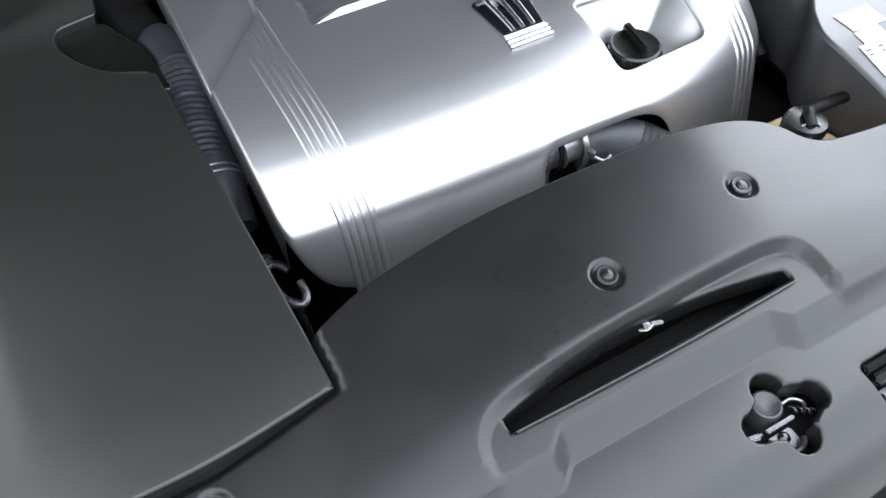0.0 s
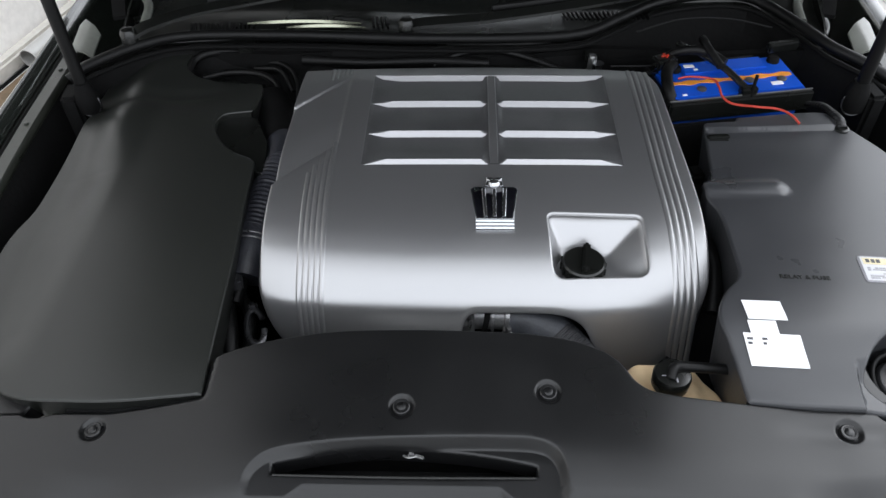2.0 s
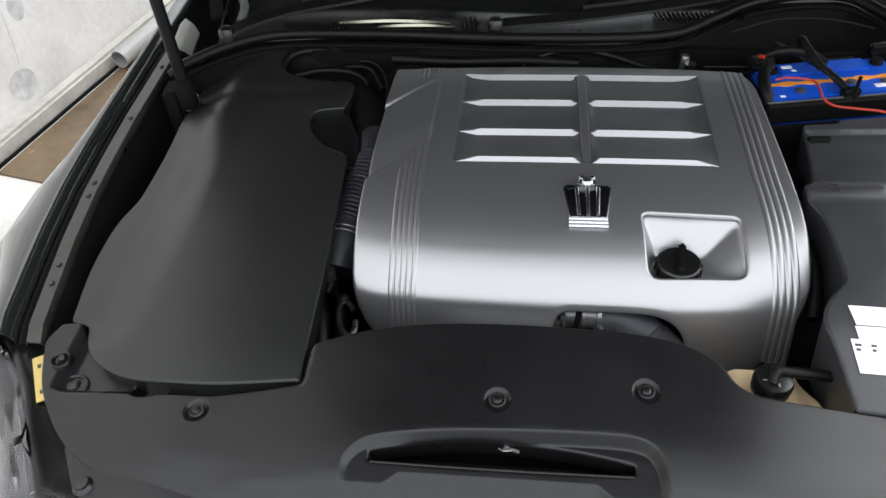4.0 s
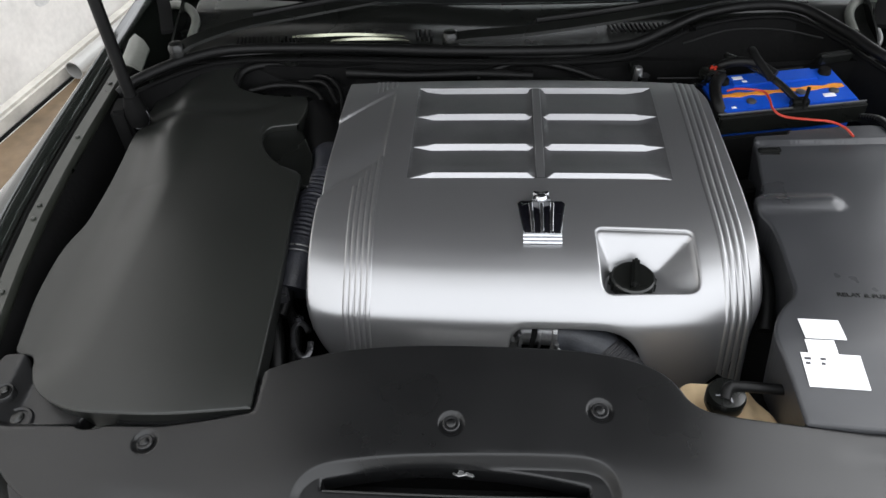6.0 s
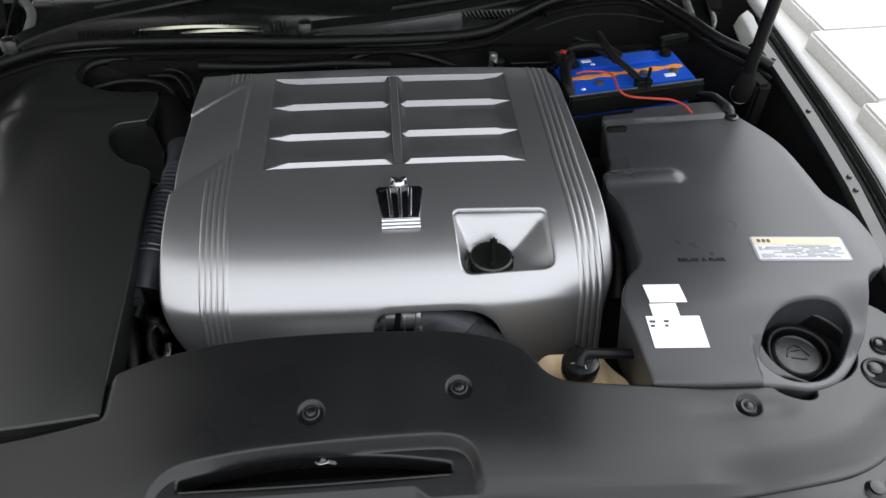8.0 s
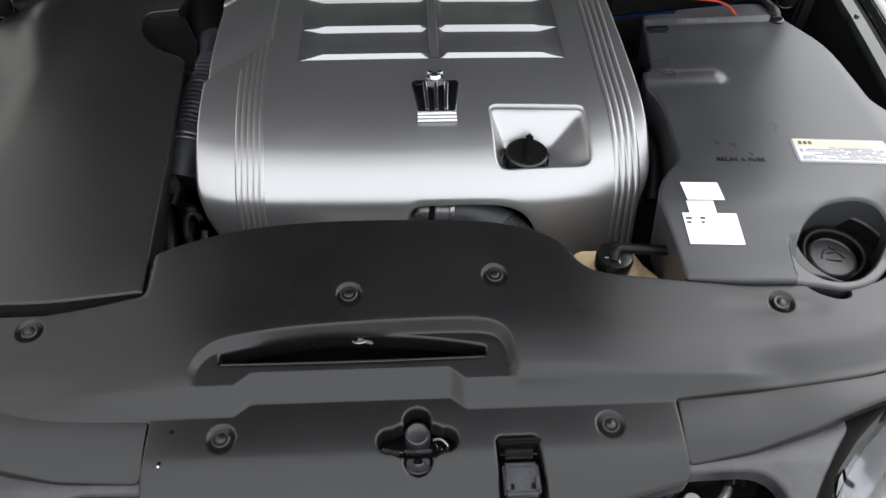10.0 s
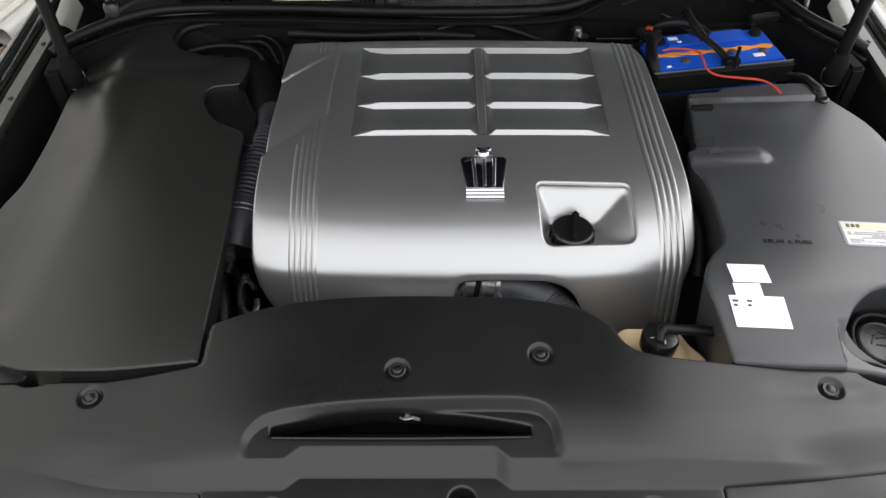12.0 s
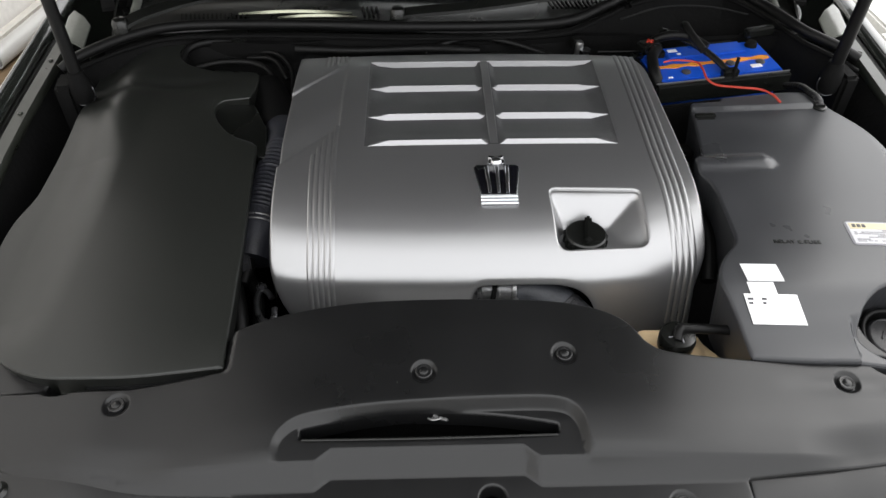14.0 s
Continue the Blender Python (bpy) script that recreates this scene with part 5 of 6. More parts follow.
# hoses at the rear left, in the cut of the air cleaner cover
rear = thing("brake_reservoir_hose", (-0.46, 0.30, 0.70), "black rubber pipes and plastic ducts behind the air cleaner", "hose")
for pts, r in (([(-0.545, 0.29, 0.822), (-0.535, 0.335, 0.838), (-0.49, 0.352, 0.842), (-0.44, 0.350, 0.838)], 0.007), ([(-0.52, 0.305, 0.815), (-0.47, 0.313, 0.822), (-0.41, 0.305, 0.822), (-0.375, 0.27, 0.815), (-0.36, 0.20, 0.80)], 0.006), ([(-0.50, 0.285, 0.80), (-0.44, 0.275, 0.805), (-0.39, 0.255, 0.80)], 0.007), ([(-0.42, 0.345, 0.825), (-0.375, 0.33, 0.828), (-0.345, 0.29, 0.82), (-0.335, 0.22, 0.80)], 0.0045), ([(-0.43, 0.33, 0.82), (-0.38, 0.315, 0.825), (-0.35, 0.27, 0.81)], 0.0045)):
    part("pipe", tube(pts, r, 14, 8), M_RUBBER, rear)
part("bracket", block((-0.445, 0.352, 0.846), (0.026, 0.018, 0.016), 5, 0.003), M_SMOOTH, rear)
part("duct_box", block((-0.46, 0.295, 0.775), (0.11, 0.07, 0.05), -8, 0.012), M_SMOOTH, rear)

# rear pipes behind the engine cover
for pts, r in (([(-0.10, 0.320, 0.832), (-0.05, 0.338, 0.846), (0.005, 0.342, 0.850), (0.07, 0.325, 0.845), (0.14, 0.296, 0.832)], 0.006), ([(-0.34, 0.335, 0.835), (-0.22, 0.325, 0.835), (-0.10, 0.325, 0.838), (0.0, 0.32, 0.836)], 0.009)):
    solo("heater_hose", tube(pts, r, 12, 8), M_RUBBER, "black rubber pipe behind the engine cover", "hose", "rear hoses")
solo("rear_shield", panel(rounded([(-0.20, 0.272), (-0.10, 0.292), (0.06, 0.300), (0.16, 0.284), (0.22, 0.266), (0.2, 0.25), (-0.2, 0.25)], 0.02), lambda P: 0.848 + 0.0 * P[:, 0], step=0.012, depth=0.03)[:2], M_SMOOTH, "black plastic shield behind the engine cover", "shield")
fit_ = thing("sensor_fitting", (0.189, 0.325, 0.80), "bright metal fitting behind the engine cover", "fitting")
part("stem", lathe([(0.010, 0.0), (0.010, 0.02), (0.008, 0.022), (0.008, 0.045), (0.006, 0.05), (0.0, 0.05)], (0.186, 0.325, 0.80), 12), M_STEEL, fit_)
part("nut", lathe([(0.011, 0.0), (0.011, 0.012)], (0.196, 0.318, 0.826), 6), M_CHROME, fit_)
part("plug", block((0.18, 0.335, 0.842), (0.018, 0.022, 0.02), 12, 0.003), M_SMOOTH, fit_)

# ---- fuse box cover ----
box = thing("fuse_box_cover", (0.44, -0.1, 0.70), "black plastic relay and fuse box cover with stickers", "engine bay cover")


def box_z(P):
    x, y = P[:, 0], P[:, 1]
    z = curve_through(y, [-0.41, -0.385, -0.34, -0.29, -0.25, -0.20, -0.10, 0.05, 0.10, 0.16], [0.832, 0.837, 0.850, 0.862, 0.864, 0.862, 0.857, 0.850, 0.846, 0.843])
    z = z - 0.010 * sm((x - 0.59) / 0.06) - 0.010 * sm((x - 0.50) / 0.06) * sm((-0.27 - y) / 0.06)
    a, b = np.array([0.295, -0.049]), np.array([0.402, -0.044])
    t = np.clip(((P - a) @ (b - a)) / ((b - a) @ (b - a)), 0, 1)
    d = np.hypot(*(P - a - t[:, None] * (b - a)).T)
    z = z + 0.0075 * sm((0.022 - d) / 0.020)
    ridge = (y - 0.100 - 0.05 * (x - 0.33))
    z = z + 0.007 * ramp((ridge + 0.004) / 0.007) * sm((0.555 - x) / 0.02)
    # the lip round the washer pocket steps down to the front cover
    lip = sm((x - 0.4085) / 0.0075) * sm((-0.340 - y) / 0.026)
    z = z - 0.012 * lip
    low = np.flatnonzero(lip > 0.05)
    if len(low):
        z[low] = np.maximum(z[low], rad_z(P[low]) + 0.0035)
    return z


box_out = rounded([(0.334, 0.088), (0.336, 0.118), (0.390, 0.124), (0.392, 0.134), (0.50, 0.150), (0.545, 0.150), (0.575, 0.095), (0.606, 0.02), (0.612, -0.06), (0.614, -0.10), (0.640, -0.13), (0.645, -0.20), (0.630, -0.248), (0.592, -0.262), (0.580, -0.300), (0.563, -0.338), (0.543, -0.368), (0.508, -0.400), (0.467, -0.4115), (0.440, -0.4050), (0.420, -0.4025), (0.4125, -0.4010), (0.34, -0.3985), (0.280, -0.393), (0.272, -0.33), (0.262, -0.285), (0.283, -0.247), (0.307, -0.225), (0.313, -0.10), (0.300, -0.065), (0.300, -0.035), (0.318, -0.02)],
                  [0.006, 0.008, 0.004, 0.004, 0.03, 0.02, 0.04, 0.05, 0.03, 0.01, 0.015, 0.05, 0.03, 0.02, 0.03, 0.03, 0.03, 0.03, 0.03, 0.02, 0.02, 0.004, 0.03, 0.004, 0.03, 0.02, 0.02, 0.02, 0.03, 0.01, 0.01, 0.01])
box_lines = [[(0.33, 0.100 + o), (0.56, 0.1115 + o)] for o in (-0.005, -0.004, 0.003, 0.004)]
box_lines += [[(x, -0.340), (x, -0.397)] for x in (0.4080, 0.4122, 0.4165)]
WELL = rounded([(0.4215, -0.352), (0.437, -0.326), (0.466, -0.303), (0.505, -0.296), (0.534, -0.302), (0.5455, -0.320), (0.541, -0.342), (0.530, -0.361), (0.511, -0.380), (0.489, -0.3945), (0.466, -0.398), (0.444, -0.394), (0.428, -0.380), (0.4215, -0.366)], 0.02)
moulded("shell", panel(box_out, box_z, [WELL], step=0.0078, depth=0.11, r=0.004, lines=box_lines, tuck=0.12), M_FADED, box)


def quad(p, u, v):
    """A four-cornered outline from its top left corner and two edge vectors."""
    p, u, v = np.array(p), np.array(u), np.array(v)
    return [p, p + u, p + u + v, p + v]


def sheet_on(p, u, v, lift_):
    p, u, v = np.array(p), np.array(u), np.array(v)
    rows = []
    for j in np.linspace(0, 1, 9):
        Q = np.array([p + u * i + v * j for i in np.linspace(0, 1, 9)])
        rows.append([(*q, z + lift_) for q, z in zip(Q, box_z(Q))])
    return sheet(rows, (0, 0, -0.0008))


part("sticker", sheet_on((0.2955, -0.2665), (0.046, -0.002), (0.0025, -0.0275), 0.0014), M_WHITE, box, "white paper sticker")
part("sticker", sheet_on((0.296, -0.296), (0.033, -0.001), (0.0015, -0.0195), 0.0013), M_WHITE, box, "white paper sticker")
s3 = part("sticker", sheet_on((0.2878, -0.3125), (0.066, -0.003), (0.003, -0.0395), 0.0015), M_WHITE, box, "white paper sticker with small print")
for x, y, w in ((0.291, -0.3185, 0.007), (0.3085, -0.319, 0.006), (0.2915, -0.324, 0.005), (0.309, -0.3245, 0.004)):
    part("print_bar", sheet_on((x, y), (w, -0.0003), (0.0001, -0.0026), 0.0022), M_INK, s3)
YU, YV = np.array([0.119, -0.0085]), np.array([-0.004, -0.0425])
YP = np.array([0.4650, -0.1895])
part("label_border", slab(rounded(quad(YP - YU * 0.025 - YV * 0.06, YU * 1.05, YV * 1.12), 0.006, 4), 0.0010, 0.002, box_z), M_GREYINK, box, "raised grey rim of the sticker")
s4 = part("warning_sticker", sheet_on(YP, YU, YV, 0.0016), M_LABEL, box, "white and yellow warning sticker")
part("yellow_band", sheet_on(YP + YU * 0.02 + YV * 0.05, YU * 0.96, YV * 0.27, 0.0020), M_PALEYELLOW, s4)
for i in range(3):
    part("print_bar", sheet_on(YP + YU * (0.05 + 0.055 * i) + YV * 0.11, YU * 0.035, YV * 0.14, 0.0026), M_INK, s4)
for j in range(7):
    u = 0.04
    while u < 0.93:
        w = min(random.choice((0.03, 0.05, 0.09, 0.14, 0.22)), 0.955 - u)
        if random.random() < 0.72:
            part("print_bar", sheet_on(YP + YU * u + YV * (0.37 + 0.083 * j), YU * w, YV * random.choice((0.035, 0.055, 0.075)), 0.0022), M_LABELINK, s4)
        u += w + random.choice((0.008, 0.02, 0.05))

# raised lettering
font = bpy.data.curves.new("lettering", "FONT")
font.body, font.size, font.extrude, font.bevel_depth = "RELAY & FUSE", 0.0088, 0.0009, 0.0001
font.space_character = 1.05
tmp = bpy.data.objects.new("lettering", font)
scene.collection.objects.link(tmp)
text_mesh = bpy.data.meshes.new_from_object(tmp.evaluated_get(bpy.context.evaluated_depsgraph_get()))
bpy.data.objects.remove(tmp)
w0 = max(v.co.x for v in text_mesh.vertices)
for v in text_mesh.vertices:
    x, y = 0.3535 + v.co.x / w0 * 0.062, -0.2285 + v.co.y - v.co.x / w0 * 0.003
    v.co = (x - 0.44, y + 0.1, v.co.z + float(box_z(np.array([[x, y]]))[0]) - 0.70)
text_mesh.materials.clear()
text_mesh.materials.append(M_SMOOTH)
lettering = new("lettering", text_mesh)
lettering.parent = box
part("locator", join(block((0.352, 0.083, 0.850), (0.034, 0.010, 0.006), 3, 0.002), block((0.352, 0.076, 0.8475), (0.030, 0.004, 0.003), 3, 0.001)), M_SMOOTH, box)
part("retainer", lathe([(0.011, -0.002), (0.011, 0.003), (0.008, 0.0045), (0.005, 0.003), (0.0, 0.003)], (0.551, 0.108, float(box_z(np.array([[0.551, 0.108]]))[0])), 22), M_SMOOTH, box)
solo("cable_loom", tube([(0.552, 0.110, 0.848), (0.551, 0.124, 0.854), (0.545, 0.146, 0.8535), (0.539, 0.168, 0.850), (0.530, 0.195, 0.835)], 0.0085, 12, 8, 0.0016, 0.006, 0.6), M_DARKCAP, "short black corrugated cable sleeve on the box cover", "cable")

# ---- battery ----
BT = 9.5
bat = thing("battery", (0.425, 0.29, 0.62), "blue car battery with an orange stripe, held by a black clamp", "battery")
bm_ = pose(0.4185, 0.205, 0.0, 0, 0, BT)


def bat_pt(u, v, z):
    """u along the front edge, v to the rear."""
    return tuple(bm_ @ Vector((u, v, z)))


part("case", block((0, 0, 0), (0.230, 0.102, 0.20), 0, 0.006, bm_ @ pose(0, 0.052, 0.735)), M_BLUE, bat)
part("lid", block((0, 0, 0), (0.234, 0.106, 0.022), 0, 0.005, bm_ @ pose(0, 0.052, 0.838)), M_BLUE, bat)
part("raised_top", block((0, 0, 0), (0.150, 0.036, 0.005), 0, 0.0025, bm_ @ pose(0.0, 0.082, 0.851)), M_BLUE, bat)
wave_pts = []
for sgn in (1, -1):
    for u in (np.linspace(-0.108, 0.108, 40) if sgn == 1 else np.linspace(0.108, -0.108, 40)):
        wave_pts.append(bat_pt(u, 0.044 + sgn * (0.0050 + 0.0018 * math.sin(u * 150)), 0)[:2])
part("stripe", slab(wave_pts, 0.8502, 0.002), M_ORANGE, bat, "wavy orange printed stripe")
part("front_bar", block((0, 0, 0), (0.250, 0.014, 0.036), 0, 0.003, bm_ @ pose(0, -0.006, 0.829)), M_SMOOTH, bat, "black clamp rail")
part("rail_edge", block((0, 0, 0), (0.250, 0.002, 0.0022), 0, 0.0005, bm_ @ pose(0, -0.0035, 0.8478)), M_STEEL, bat)
part("hold_down", join(tube([bat_pt(-0.055, 0.150, 0.862), bat_pt(-0.035, 0.10, 0.868), bat_pt(-0.008, 0.05, 0.864), bat_pt(0.012, 0.0, 0.852)], 0.008, 10, 8, flat=0.7), block((0, 0, 0), (0.03, 0.016, 0.02), 0, 0.003, bm_ @ pose(0.012, 0.002, 0.850))), M_SMOOTH, bat, "black hold-down clamp")
part("clamp_bolt", tube([bat_pt(0.016, -0.004, 0.84), bat_pt(0.016, -0.004, 0.866), bat_pt(0.016, -0.004, 0.884)], 0.003, 8, 2), M_DARK, bat)
for u, v in ((-0.085, 0.085), (0.095, 0.086)):
    t = part("terminal", lathe([(0.011, 0.0), (0.010, 0.007), (0.008, 0.009), (0.0, 0.009)], bat_pt(u, v, 0.849), 18), M_DARK, bat)
for u, v, w, h in ((-0.068, 0.092, 0.018, 0.009), (-0.055, 0.078, 0.008, 0.005), (0.062, 0.024, 0.020, 0.009), (0.0, 0.095, 0.01, 0.005), (-0.098, 0.012, 0.008, 0.004)):
    part("print_patch", slab([bat_pt(u, v, 0)[:2], bat_pt(u + w, v, 0)[:2], bat_pt(u + w, v - h, 0)[:2], bat_pt(u, v - h, 0)[:2]], 0.8542 if v > 0.07 else 0.8502, 0.003), M_WHITE, bat, "white printed patch")
for u, v in ((-0.06, 0.022), (0.03, 0.035), (0.085, 0.03)):
    part("filler_plug", lathe([(0.008, 0.0), (0.008, 0.002), (0.006, 0.003), (0.0, 0.003)], bat_pt(u, v, 0.849), 16), M_INK, bat)
# made-up near-black plates hide the blue sides, for the dark gap there
part("dark_side_plates", join(block((0, 0, 0), (0.125, 0.008, 0.16), 0, 0.002, bm_ @ pose(-0.062, -0.022, 0.735)), block((0, 0, 0), (0.122, 0.008, 0.13), 0, 0.002, bm_ @ pose(0.0625, -0.022, 0.728)), block((0, 0, 0), (0.008, 0.12, 0.23), 0, 0.002, bm_ @ pose(-0.123, 0.055, 0.728))), M_DARK, bat)
part("tray", block((0, 0, 0), (0.25, 0.15, 0.02), 0, 0.006, bm_ @ pose(0, 0.062, 0.628)), M_DARK, bat)

red = solo("red_wire", tube([(0.318, 0.235, 0.858), (0.335, 0.232, 0.864), (0.370, 0.222, 0.866), (0.376, 0.200, 0.866), (0.3775, 0.175, 0.862), (0.392, 0.161, 0.858), (0.427, 0.152, 0.8585), (0.460, 0.147, 0.8575), (0.476, 0.130, 0.858), (0.484, 0.112, 0.8545)], 0.0019, 8, 8), M_RED, "thin red wire lying over battery and box cover", "wire")
loom = thing("battery_cables", (0.31, 0.26, 0.70), "black battery cables with a marked terminal cover", "cable")
part("cable", tube([(0.315, 0.275, 0.862), (0.300, 0.245, 0.862), (0.300, 0.205, 0.848), (0.318, 0.185, 0.82)], 0.010, 12, 8), M_RUBBER, loom)
part("cable", tube([(0.30, 0.31, 0.845), (0.33, 0.30, 0.872), (0.37, 0.29, 0.878), (0.40, 0.262, 0.872)], 0.008, 12, 8), M_RUBBER, loom)
part("cable", tube([(0.38, 0.345, 0.87), (0.37, 0.31, 0.888), (0.375, 0.285, 0.884), (0.39, 0.25, 0.872)], 0.007, 12, 8), M_RUBBER, loom)
tc = part("terminal_cover", block((0.305, 0.292, 0.858), (0.040, 0.026, 0.018), 20, 0.004), M_SMOOTH, loom)
part("plus_mark", join(block((0.305, 0.292, 0.868), (0.014, 0.004, 0.002), 20, 0.0005), block((0.305, 0.292, 0.8681), (0.004, 0.014, 0.002), 20, 0.0005)), M_RED, tc, "red plus mark")
part("bracket", block((0.52, 0.335, 0.862), (0.06, 0.014, 0.018), 15, 0.003), M_SMOOTH, loom)
part("bracket", block((0.29, 0.275, 0.846), (0.05, 0.006, 0.012), 24, 0.002), M_SMOOTH, loom)

# ---- coolant reservoir, radiator hose ----
tank = thing("coolant_reservoir", (0.21, -0.33, 0.62), "aged cream plastic coolant reservoir with a black cap", "reservoir")


def tank_z(P):
    return 0.770 - 0.012 * sm((P[:, 0] - 0.245) / 0.02) - 0.018 * sm((0.185 - P[:, 0]) / 0.03)


moulded("body", panel(rounded([(0.152, -0.315), (0.172, -0.292), (0.252, -0.294), (0.284, -0.335), (0.284, -0.41), (0.155, -0.41)], 0.012), tank_z, step=0.009, depth=0.12, r=0.006), M_CREAM, tank)
part("cap", lathe([(0.017, 0.0), (0.0225, 0.004), (0.0232, 0.020), (0.021, 0.0255), (0.013, 0.0275), (0.0, 0.028)], (0.2095, -0.340, 0.790), 30), M_SMOOTH, tank)
part("neck", lathe([(0.016, 0.0), (0.016, 0.03)], (0.2095, -0.340, 0.765), 20), M_CREAM, tank)
part("overflow_hose", tube([(0.205, -0.350, 0.816), (0.210, -0.338, 0.822), (0.225, -0.333, 0.818), (0.255, -0.331, 0.813), (0.29, -0.330, 0.808)], 0.0066, 12, 8), M_RUBBER, tank)
part("cap_mark", join(block((0.2110, -0.3480, 0.8185), (0.0022, 0.016, 0.0016), 4, 0.0005), block((0.2150, -0.3395, 0.8190), (0.012, 0.0024, 0.0018), 4, 0.0005), block((0.1985, -0.3460, 0.8183), (0.008, 0.0014, 0.0012), 4, 0.0003)), M_GREYINK, tank, "worn pale moulded mark")

rh = thing("radiator_hose", (0.06, -0.24, 0.66), "dusty black rubber radiator hose with steel clamps", "hose")
part("hose", tube([(0.02, -0.206, 0.758), (0.05, -0.213, 0.753), (0.085, -0.229, 0.744), (0.112, -0.255, 0.731), (0.134, -0.290, 0.718), (0.142, -0.33, 0.70)], 0.028, 24, 8), M_OLDHOSE, rh)
part("woven_sleeve", tube([(0.085, -0.229, 0.745), (0.112, -0.255, 0.731), (0.134, -0.290, 0.718), (0.142, -0.33, 0.70)], 0.0288, 24, 8, 0.0007, 0.0030), M_WEAVE, rh)
neck = part("metal_neck", join(tube([(-0.030, -0.200, 0.752), (0.0, -0.203, 0.755), (0.026, -0.207, 0.758)], 0.019, 20, 6), tube([(-0.004, -0.203, 0.755), (-0.001, -0.203, 0.755), (0.002, -0.2035, 0.755)], 0.023, 20, 3), block((-0.033, -0.205, 0.752), (0.008, 0.05, 0.05), 6, 0.004)), M_ALU, rh, "cast metal water outlet")
for y_, z_ in ((-0.226, 0.768), (-0.224, 0.738)):
    part("bolt", lathe([(0.007, 0.0), (0.007, 0.006), (0.004, 0.007), (0.0, 0.007)], (-0.037, y_, z_), 6, (-1, 0, 0)), M_STEEL, neck)
for x, m_, r_ in ((-0.013, M_DARK, 0.022), (0.014, M_STEEL, 0.030)):
    part("clamp", tube([(x + 0.004 * math.sin(a), -0.205 - r_ * math.cos(a), 0.757 + r_ * math.sin(a)) for a in np.linspace(-0.6, math.pi, 18)], 0.004, 8, 2, flat=0.5), m_, rh)
part("clamp_ears", join(block((0.018, -0.237, 0.768), (0.006, 0.010, 0.012), 20, 0.0015), tube([(0.02, -0.239, 0.764), (0.03, -0.247, 0.760), (0.04, -0.245, 0.762)], 0.002, 8, 4)), M_STEEL, rh)
part("bracket", sheet([[(-0.050, -0.232, 0.70), (-0.052, -0.228, 0.745), (-0.048, -0.222, 0.768)], [(-0.036, -0.236, 0.70), (-0.036, -0.232, 0.745), (-0.030, -0.226, 0.766)]], (0.0, 0.002, 0.0)), M_STEEL, rh)
# near-black blocks give the shaded depth behind the hose opening
solo("timing_cover", join(block((0.06, -0.17, 0.70), (0.30, 0.06, 0.16), 0, 0.01), block((-0.18, -0.19, 0.66), (0.20, 0.05, 0.12), 0, 0.01)), M_DARK, "front end of the engine, near-black for shade behind the hose", "engine")

# right side of the engine: dark hoses in the gap
gap = thing("vacuum_hoses", (0.30, 0.0, 0.62), "black rubber hoses beside the engine cover", "hose")
part("hose", tube([(0.30, 0.10, 0.77), (0.315, 0.03, 0.785), (0.308, -0.04, 0.79), (0.30, -0.10, 0.77)], 0.014, 14, 8), M_RUBBER, gap)
part("hose", tube([(0.302, -0.07, 0.79), (0.306, -0.10, 0.795), (0.31, -0.14, 0.785), (0.30, -0.2, 0.76)], 0.011, 14, 8), M_RUBBER, gap)
part("valve", block((0.318, 0.045, 0.80), (0.024, 0.03, 0.03), 10, 0.005), M_RUBBER, gap)

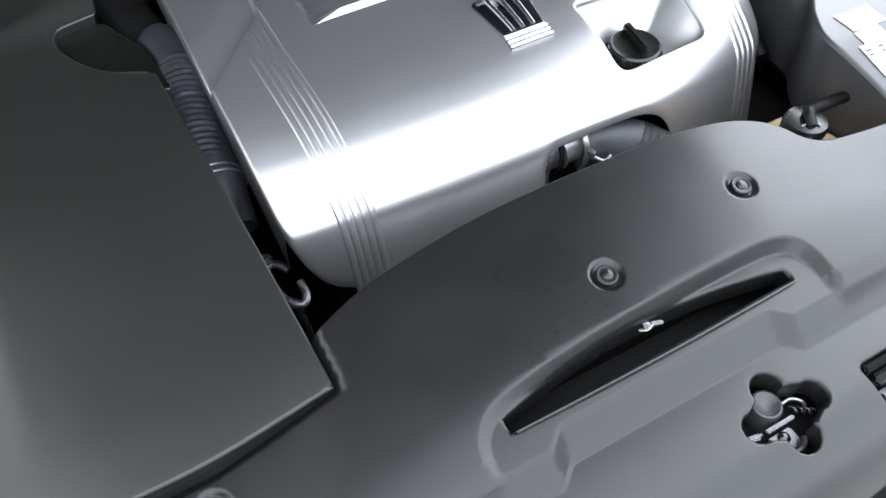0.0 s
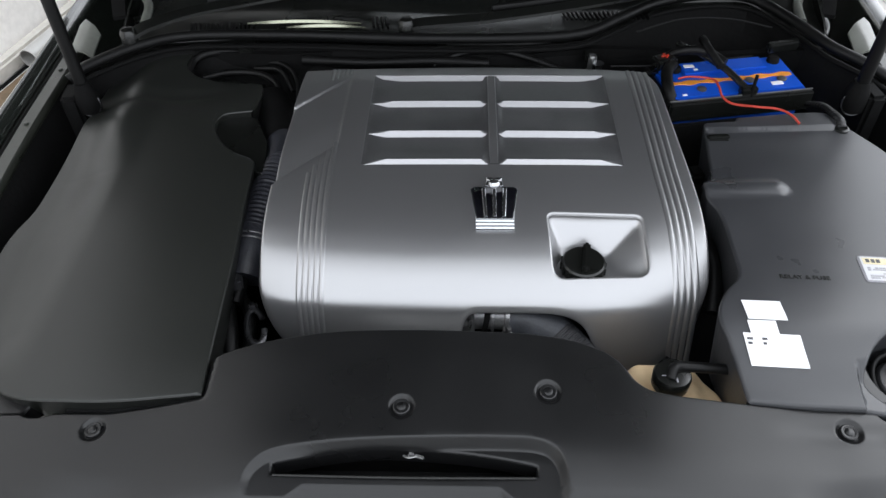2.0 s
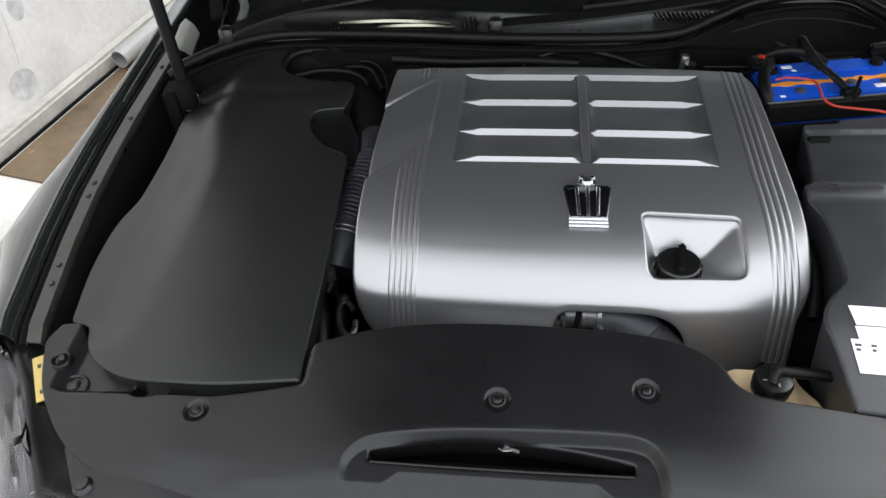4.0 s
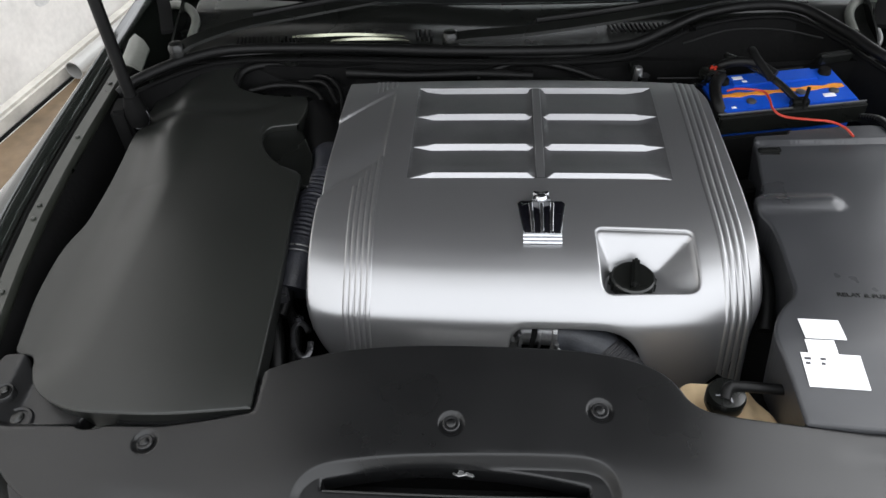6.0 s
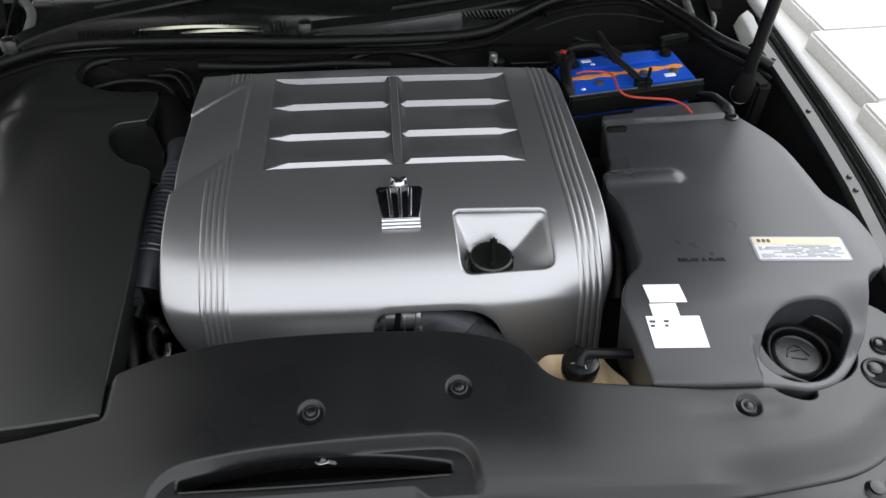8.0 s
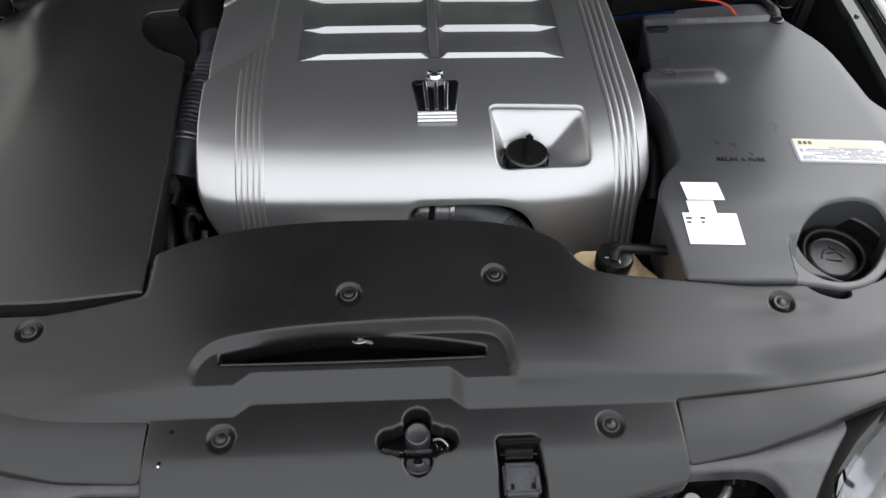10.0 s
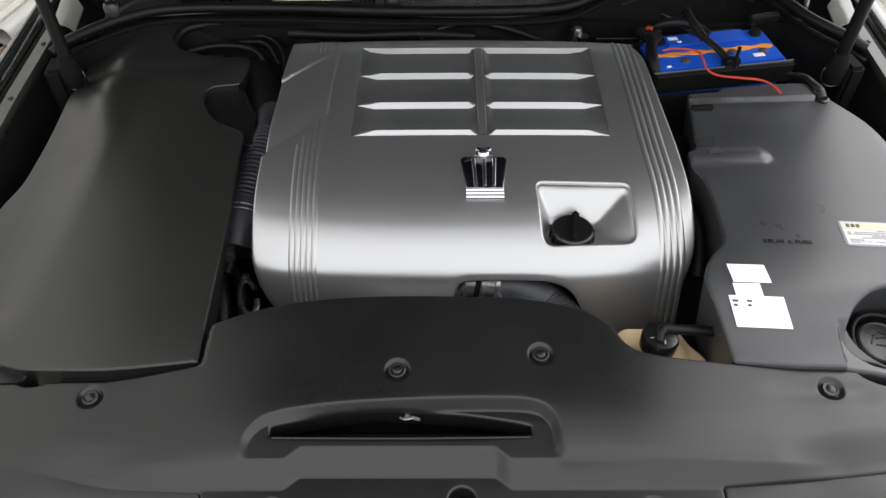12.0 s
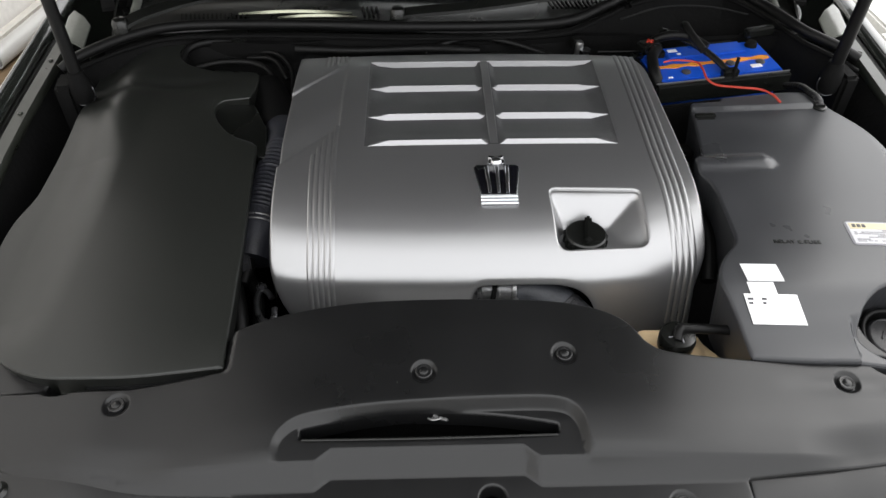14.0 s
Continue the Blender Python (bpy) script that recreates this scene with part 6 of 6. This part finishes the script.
# ---- nose of the car: lamp units, bumper beam ----
for side in (0, 1):
    def place(v):
        return mirror(v) if side else v
    lamp = thing("headlamp", place((-0.66, -0.50, 0.55)), "headlamp unit with chrome reflector under a clear lens", "headlamp", "headlamps")
    line = [(-0.785, -0.300), (-0.742, -0.350), (-0.706, -0.393), (-0.660, -0.467), (-0.624, -0.525), (-0.548, -0.540), (-0.500, -0.577), (-0.463, -0.614), (-0.428, -0.69)]
    top = [(x, y, 0.806 - 0.036 * i / 8) for i, (x, y) in enumerate(line)]
    out_n = [Vector(v).normalized() for v in ((-0.78, -0.62, 0), (-0.76, -0.65, 0), (-0.80, -0.60, 0), (-0.84, -0.54, 0), (-0.60, -0.80, 0), (-0.42, -0.90, 0), (-0.68, -0.73, 0), (-0.80, -0.60, 0), (-0.89, -0.45, 0))]
    rows = []
    for off, dz in ((0.0, 0.0), (0.012, 0.004), (0.03, -0.004), (0.055, -0.03), (0.075, -0.08), (0.085, -0.15), (0.085, -0.20)):
        rows.append([place((x + n_.x * off, y + n_.y * off, z + dz)) for (x, y, z), n_ in zip(top, out_n)])
    lens = part("lens", sheet(rows, (0, 0, -0.003)), M_GLASS, lamp, "clear plastic lens")
    lens.visible_shadow = False
    rows = []
    for off, dz in ((0.006, -0.008), (0.022, -0.014), (0.024, -0.03), (0.042, -0.036), (0.044, -0.062), (0.062, -0.07), (0.066, -0.17)):
        rows.append([place((x + n_.x * off, y + n_.y * off, z + dz + (0.014 if i % 2 else -0.004))) for i, ((x, y, z), n_) in enumerate(zip(top, out_n))])
    # facets set to gloss black by index, another set for each lamp
    black = (0, 1, 3, 4, 5) if side else (1, 4, 6, 7)
    for k in range(8):
        facet = [row[k:k + 2] for row in rows]
        part("reflector_facet", sheet(facet, (0, 0, -0.003)), M_GLOSS if k in black else M_LAMP, lamp, "gloss black lamp facet" if k in black else "chrome reflector facet", 5)
    rows = [[place((x - n_.x * a, y - n_.y * a, z + dz)) for (x, y, z), n_ in zip(top, out_n)] for a, dz in ((-0.008, -0.002), (-0.002, 0.004), (0.006, 0.002), (0.010, -0.001), (0.032, -0.003), (0.044, -0.012), (0.05, -0.08))]
    part("housing", sheet(rows, (0, 0, -0.004)), M_SMOOTH, lamp)
    for i, t in enumerate((0.25, 0.62)):
        k = 2 + i
        x, y, z = top[k]
        part("bezel", lathe([(0.052, 0.0), (0.058, 0.02), (0.05, 0.022), (0.03, -0.01), (0.0, -0.02)], place((x + out_n[k].x * 0.02, y + out_n[k].y * 0.02, z - 0.075)), 28, place((out_n[k].x, out_n[k].y, 0.12)) if not side else (-out_n[k].x, out_n[k].y, 0.12)), M_LAMP, lamp)
    bx = place((-0.563, -0.528, 0.800))
    part("mount_bolt", lathe([(0.012, -0.012), (0.012, 0.008), (0.008, 0.012), (0.008, 0.016), (0.0, 0.017)], (bx[0], bx[1], bx[2]), 18), M_SMOOTH, lamp)
    tag = place((-0.6905, -0.3835, 0.7985))
    if not side:
        t_ = part("tag", block(tag, (0.0155, 0.076, 0.002), 31, 0.0005), M_YELLOW, lamp, "yellow paper tag")
        for d in (-0.024, 0.02):
            part("print_bar", block((tag[0] - d * 0.51, tag[1] + d * 0.86, tag[2] + 0.0014), (0.004, 0.006, 0.0008), 31, 0), M_INK, t_)

bumper = thing("bumper_carrier", (XC, -0.62, 0.30), "dusty grey plastic front carrier with openings", "bumper")


def car_z(P):
    return 0.784 - 0.25 * np.maximum(0, -0.600 - P[:, 1]) - 0.006 * sm((np.abs(P[:, 0] - XC) - 0.38) / 0.1)


for side in (0, 1):
    def flip(poly):
        return np.array([(2 * XC - x, y) for x, y in poly][::-1]) if side else np.array(poly)
    o = flip(rounded([(-0.300, -0.555), (-0.300, -0.606), (-0.350, -0.605), (-0.386, -0.605), (-0.406, -0.617), (-0.414, -0.640), (-0.417, -0.690), (-0.424, -0.690), (-0.430, -0.652), (-0.453, -0.617), (-0.488, -0.575), (-0.545, -0.53)], [0.003, 0.003, 0.03, 0.03, 0.02, 0.02, 0.003, 0.003, 0.03, 0.04, 0.04, 0.01]))
    moulded("carrier", panel(o, car_z, step=0.008, depth=0.020, r=0.004), M_DUSTY, bumper)
    # near-black plates added under the openings in place of their shade
    part("shade_floor_plate", block((XC + (0.34 if side else -0.34), -0.655, 0.655), (0.26, 0.15, 0.01), 0, 0.003), M_DARK, bumper)
    part("shade_back_plate", block((XC + (0.33 if side else -0.33), -0.583, 0.70), (0.24, 0.006, 0.11), 0, 0.002), M_DARK, bumper)
skin_rows = []
for t in np.linspace(-1, 1, 21):
    x = XC + t * 0.86
    y = -0.80 + 0.40 * abs(t) ** 2.6
    skin_rows.append([(x, y + 0.06, 0.66), (x, y + 0.02, 0.68), (x, y - 0.01, 0.655), (x, y - 0.03, 0.58), (x, y - 0.035, 0.42), (x, y, 0.24), (x, y + 0.05, 0.20)])
part("bumper_skin", sheet(skin_rows, (0, 0.003, -0.002)), M_PAINT, bumper, "black painted bumper")
part("lower_panel", block((XC, -0.665, 0.66), (0.56, 0.10, 0.02), 0, 0.006), M_DARK, bumper)

pipes = thing("air_conditioning_pipes", (0.27, -0.62, 0.60), "aluminium air conditioning pipes and fittings", "pipe")
part("pipe", tube([(0.262, -0.621, 0.704), (0.284, -0.6175, 0.709), (0.299, -0.606, 0.712), (0.307, -0.596, 0.713)], 0.0052, 12, 8), M_ALU, pipes)
part("upper_pipe", tube([(0.306, -0.597, 0.713), (0.311, -0.591, 0.713), (0.318, -0.585, 0.712), (0.328, -0.5815, 0.706), (0.335, -0.5815, 0.69)], 0.0058, 12, 8, 0.0007, 0.004), M_OLDSTEEL, pipes, "dull dark pipe end")
part("pipe", tube([(0.165, -0.618, 0.705), (0.185, -0.6185, 0.709), (0.212, -0.6185, 0.709)], 0.0042, 12, 6), M_ALU, pipes)
part("valve_cap", lathe([(0.0100, -0.012), (0.0100, 0.0), (0.0108, 0.002), (0.0108, 0.010), (0.0095, 0.0125), (0.0, 0.0125)], (0.2635, -0.609, 0.700), 24), M_PIPE, pipes, "pale grey round cap")
part("cap_mark", join(block((0.2635, -0.610, 0.7128), (0.002, 0.009, 0.001), 10, 0.0003), block((0.2635, -0.6135, 0.7128), (0.008, 0.002, 0.001), 10, 0.0003)), M_GREYINK, pipes)
part("collar", lathe([(0.0165, -0.02), (0.0165, -0.006), (0.0135, -0.003), (0.0135, 0.003), (0.015, 0.005), (0.0, 0.005)], (0.226, -0.613, 0.700), 28), M_ALU, pipes)
part("plug", join(lathe([(0.0115, 0.0), (0.0115, 0.012), (0.0, 0.012)], (0.226, -0.613, 0.703), 20), block((0.2275, -0.6075, 0.7165), (0.020, 0.014, 0.010), 25, 0.002)), M_RUBBER, pipes, "black connector")
part("plug_lock", join(block((0.2350, -0.6035, 0.7225), (0.010, 0.008, 0.005), 25, 0.0012), block((0.2240, -0.6120, 0.7225), (0.006, 0.005, 0.004), 25, 0.001)), M_NAVY, pipes, "navy blue lock tab")
part("bracket", block((0.246, -0.622, 0.694), (0.080, 0.024, 0.012), 0, 0.003), M_ALU, pipes)
part("stay", block((0.2495, -0.588, 0.700), (0.006, 0.022, 0.03), 0, 0.0015), M_OLDSTEEL, pipes)
part("wire", tube([(0.16, -0.62, 0.70), (0.19, -0.615, 0.715), (0.215, -0.605, 0.712)], 0.003, 8, 6), M_NAVY, pipes)
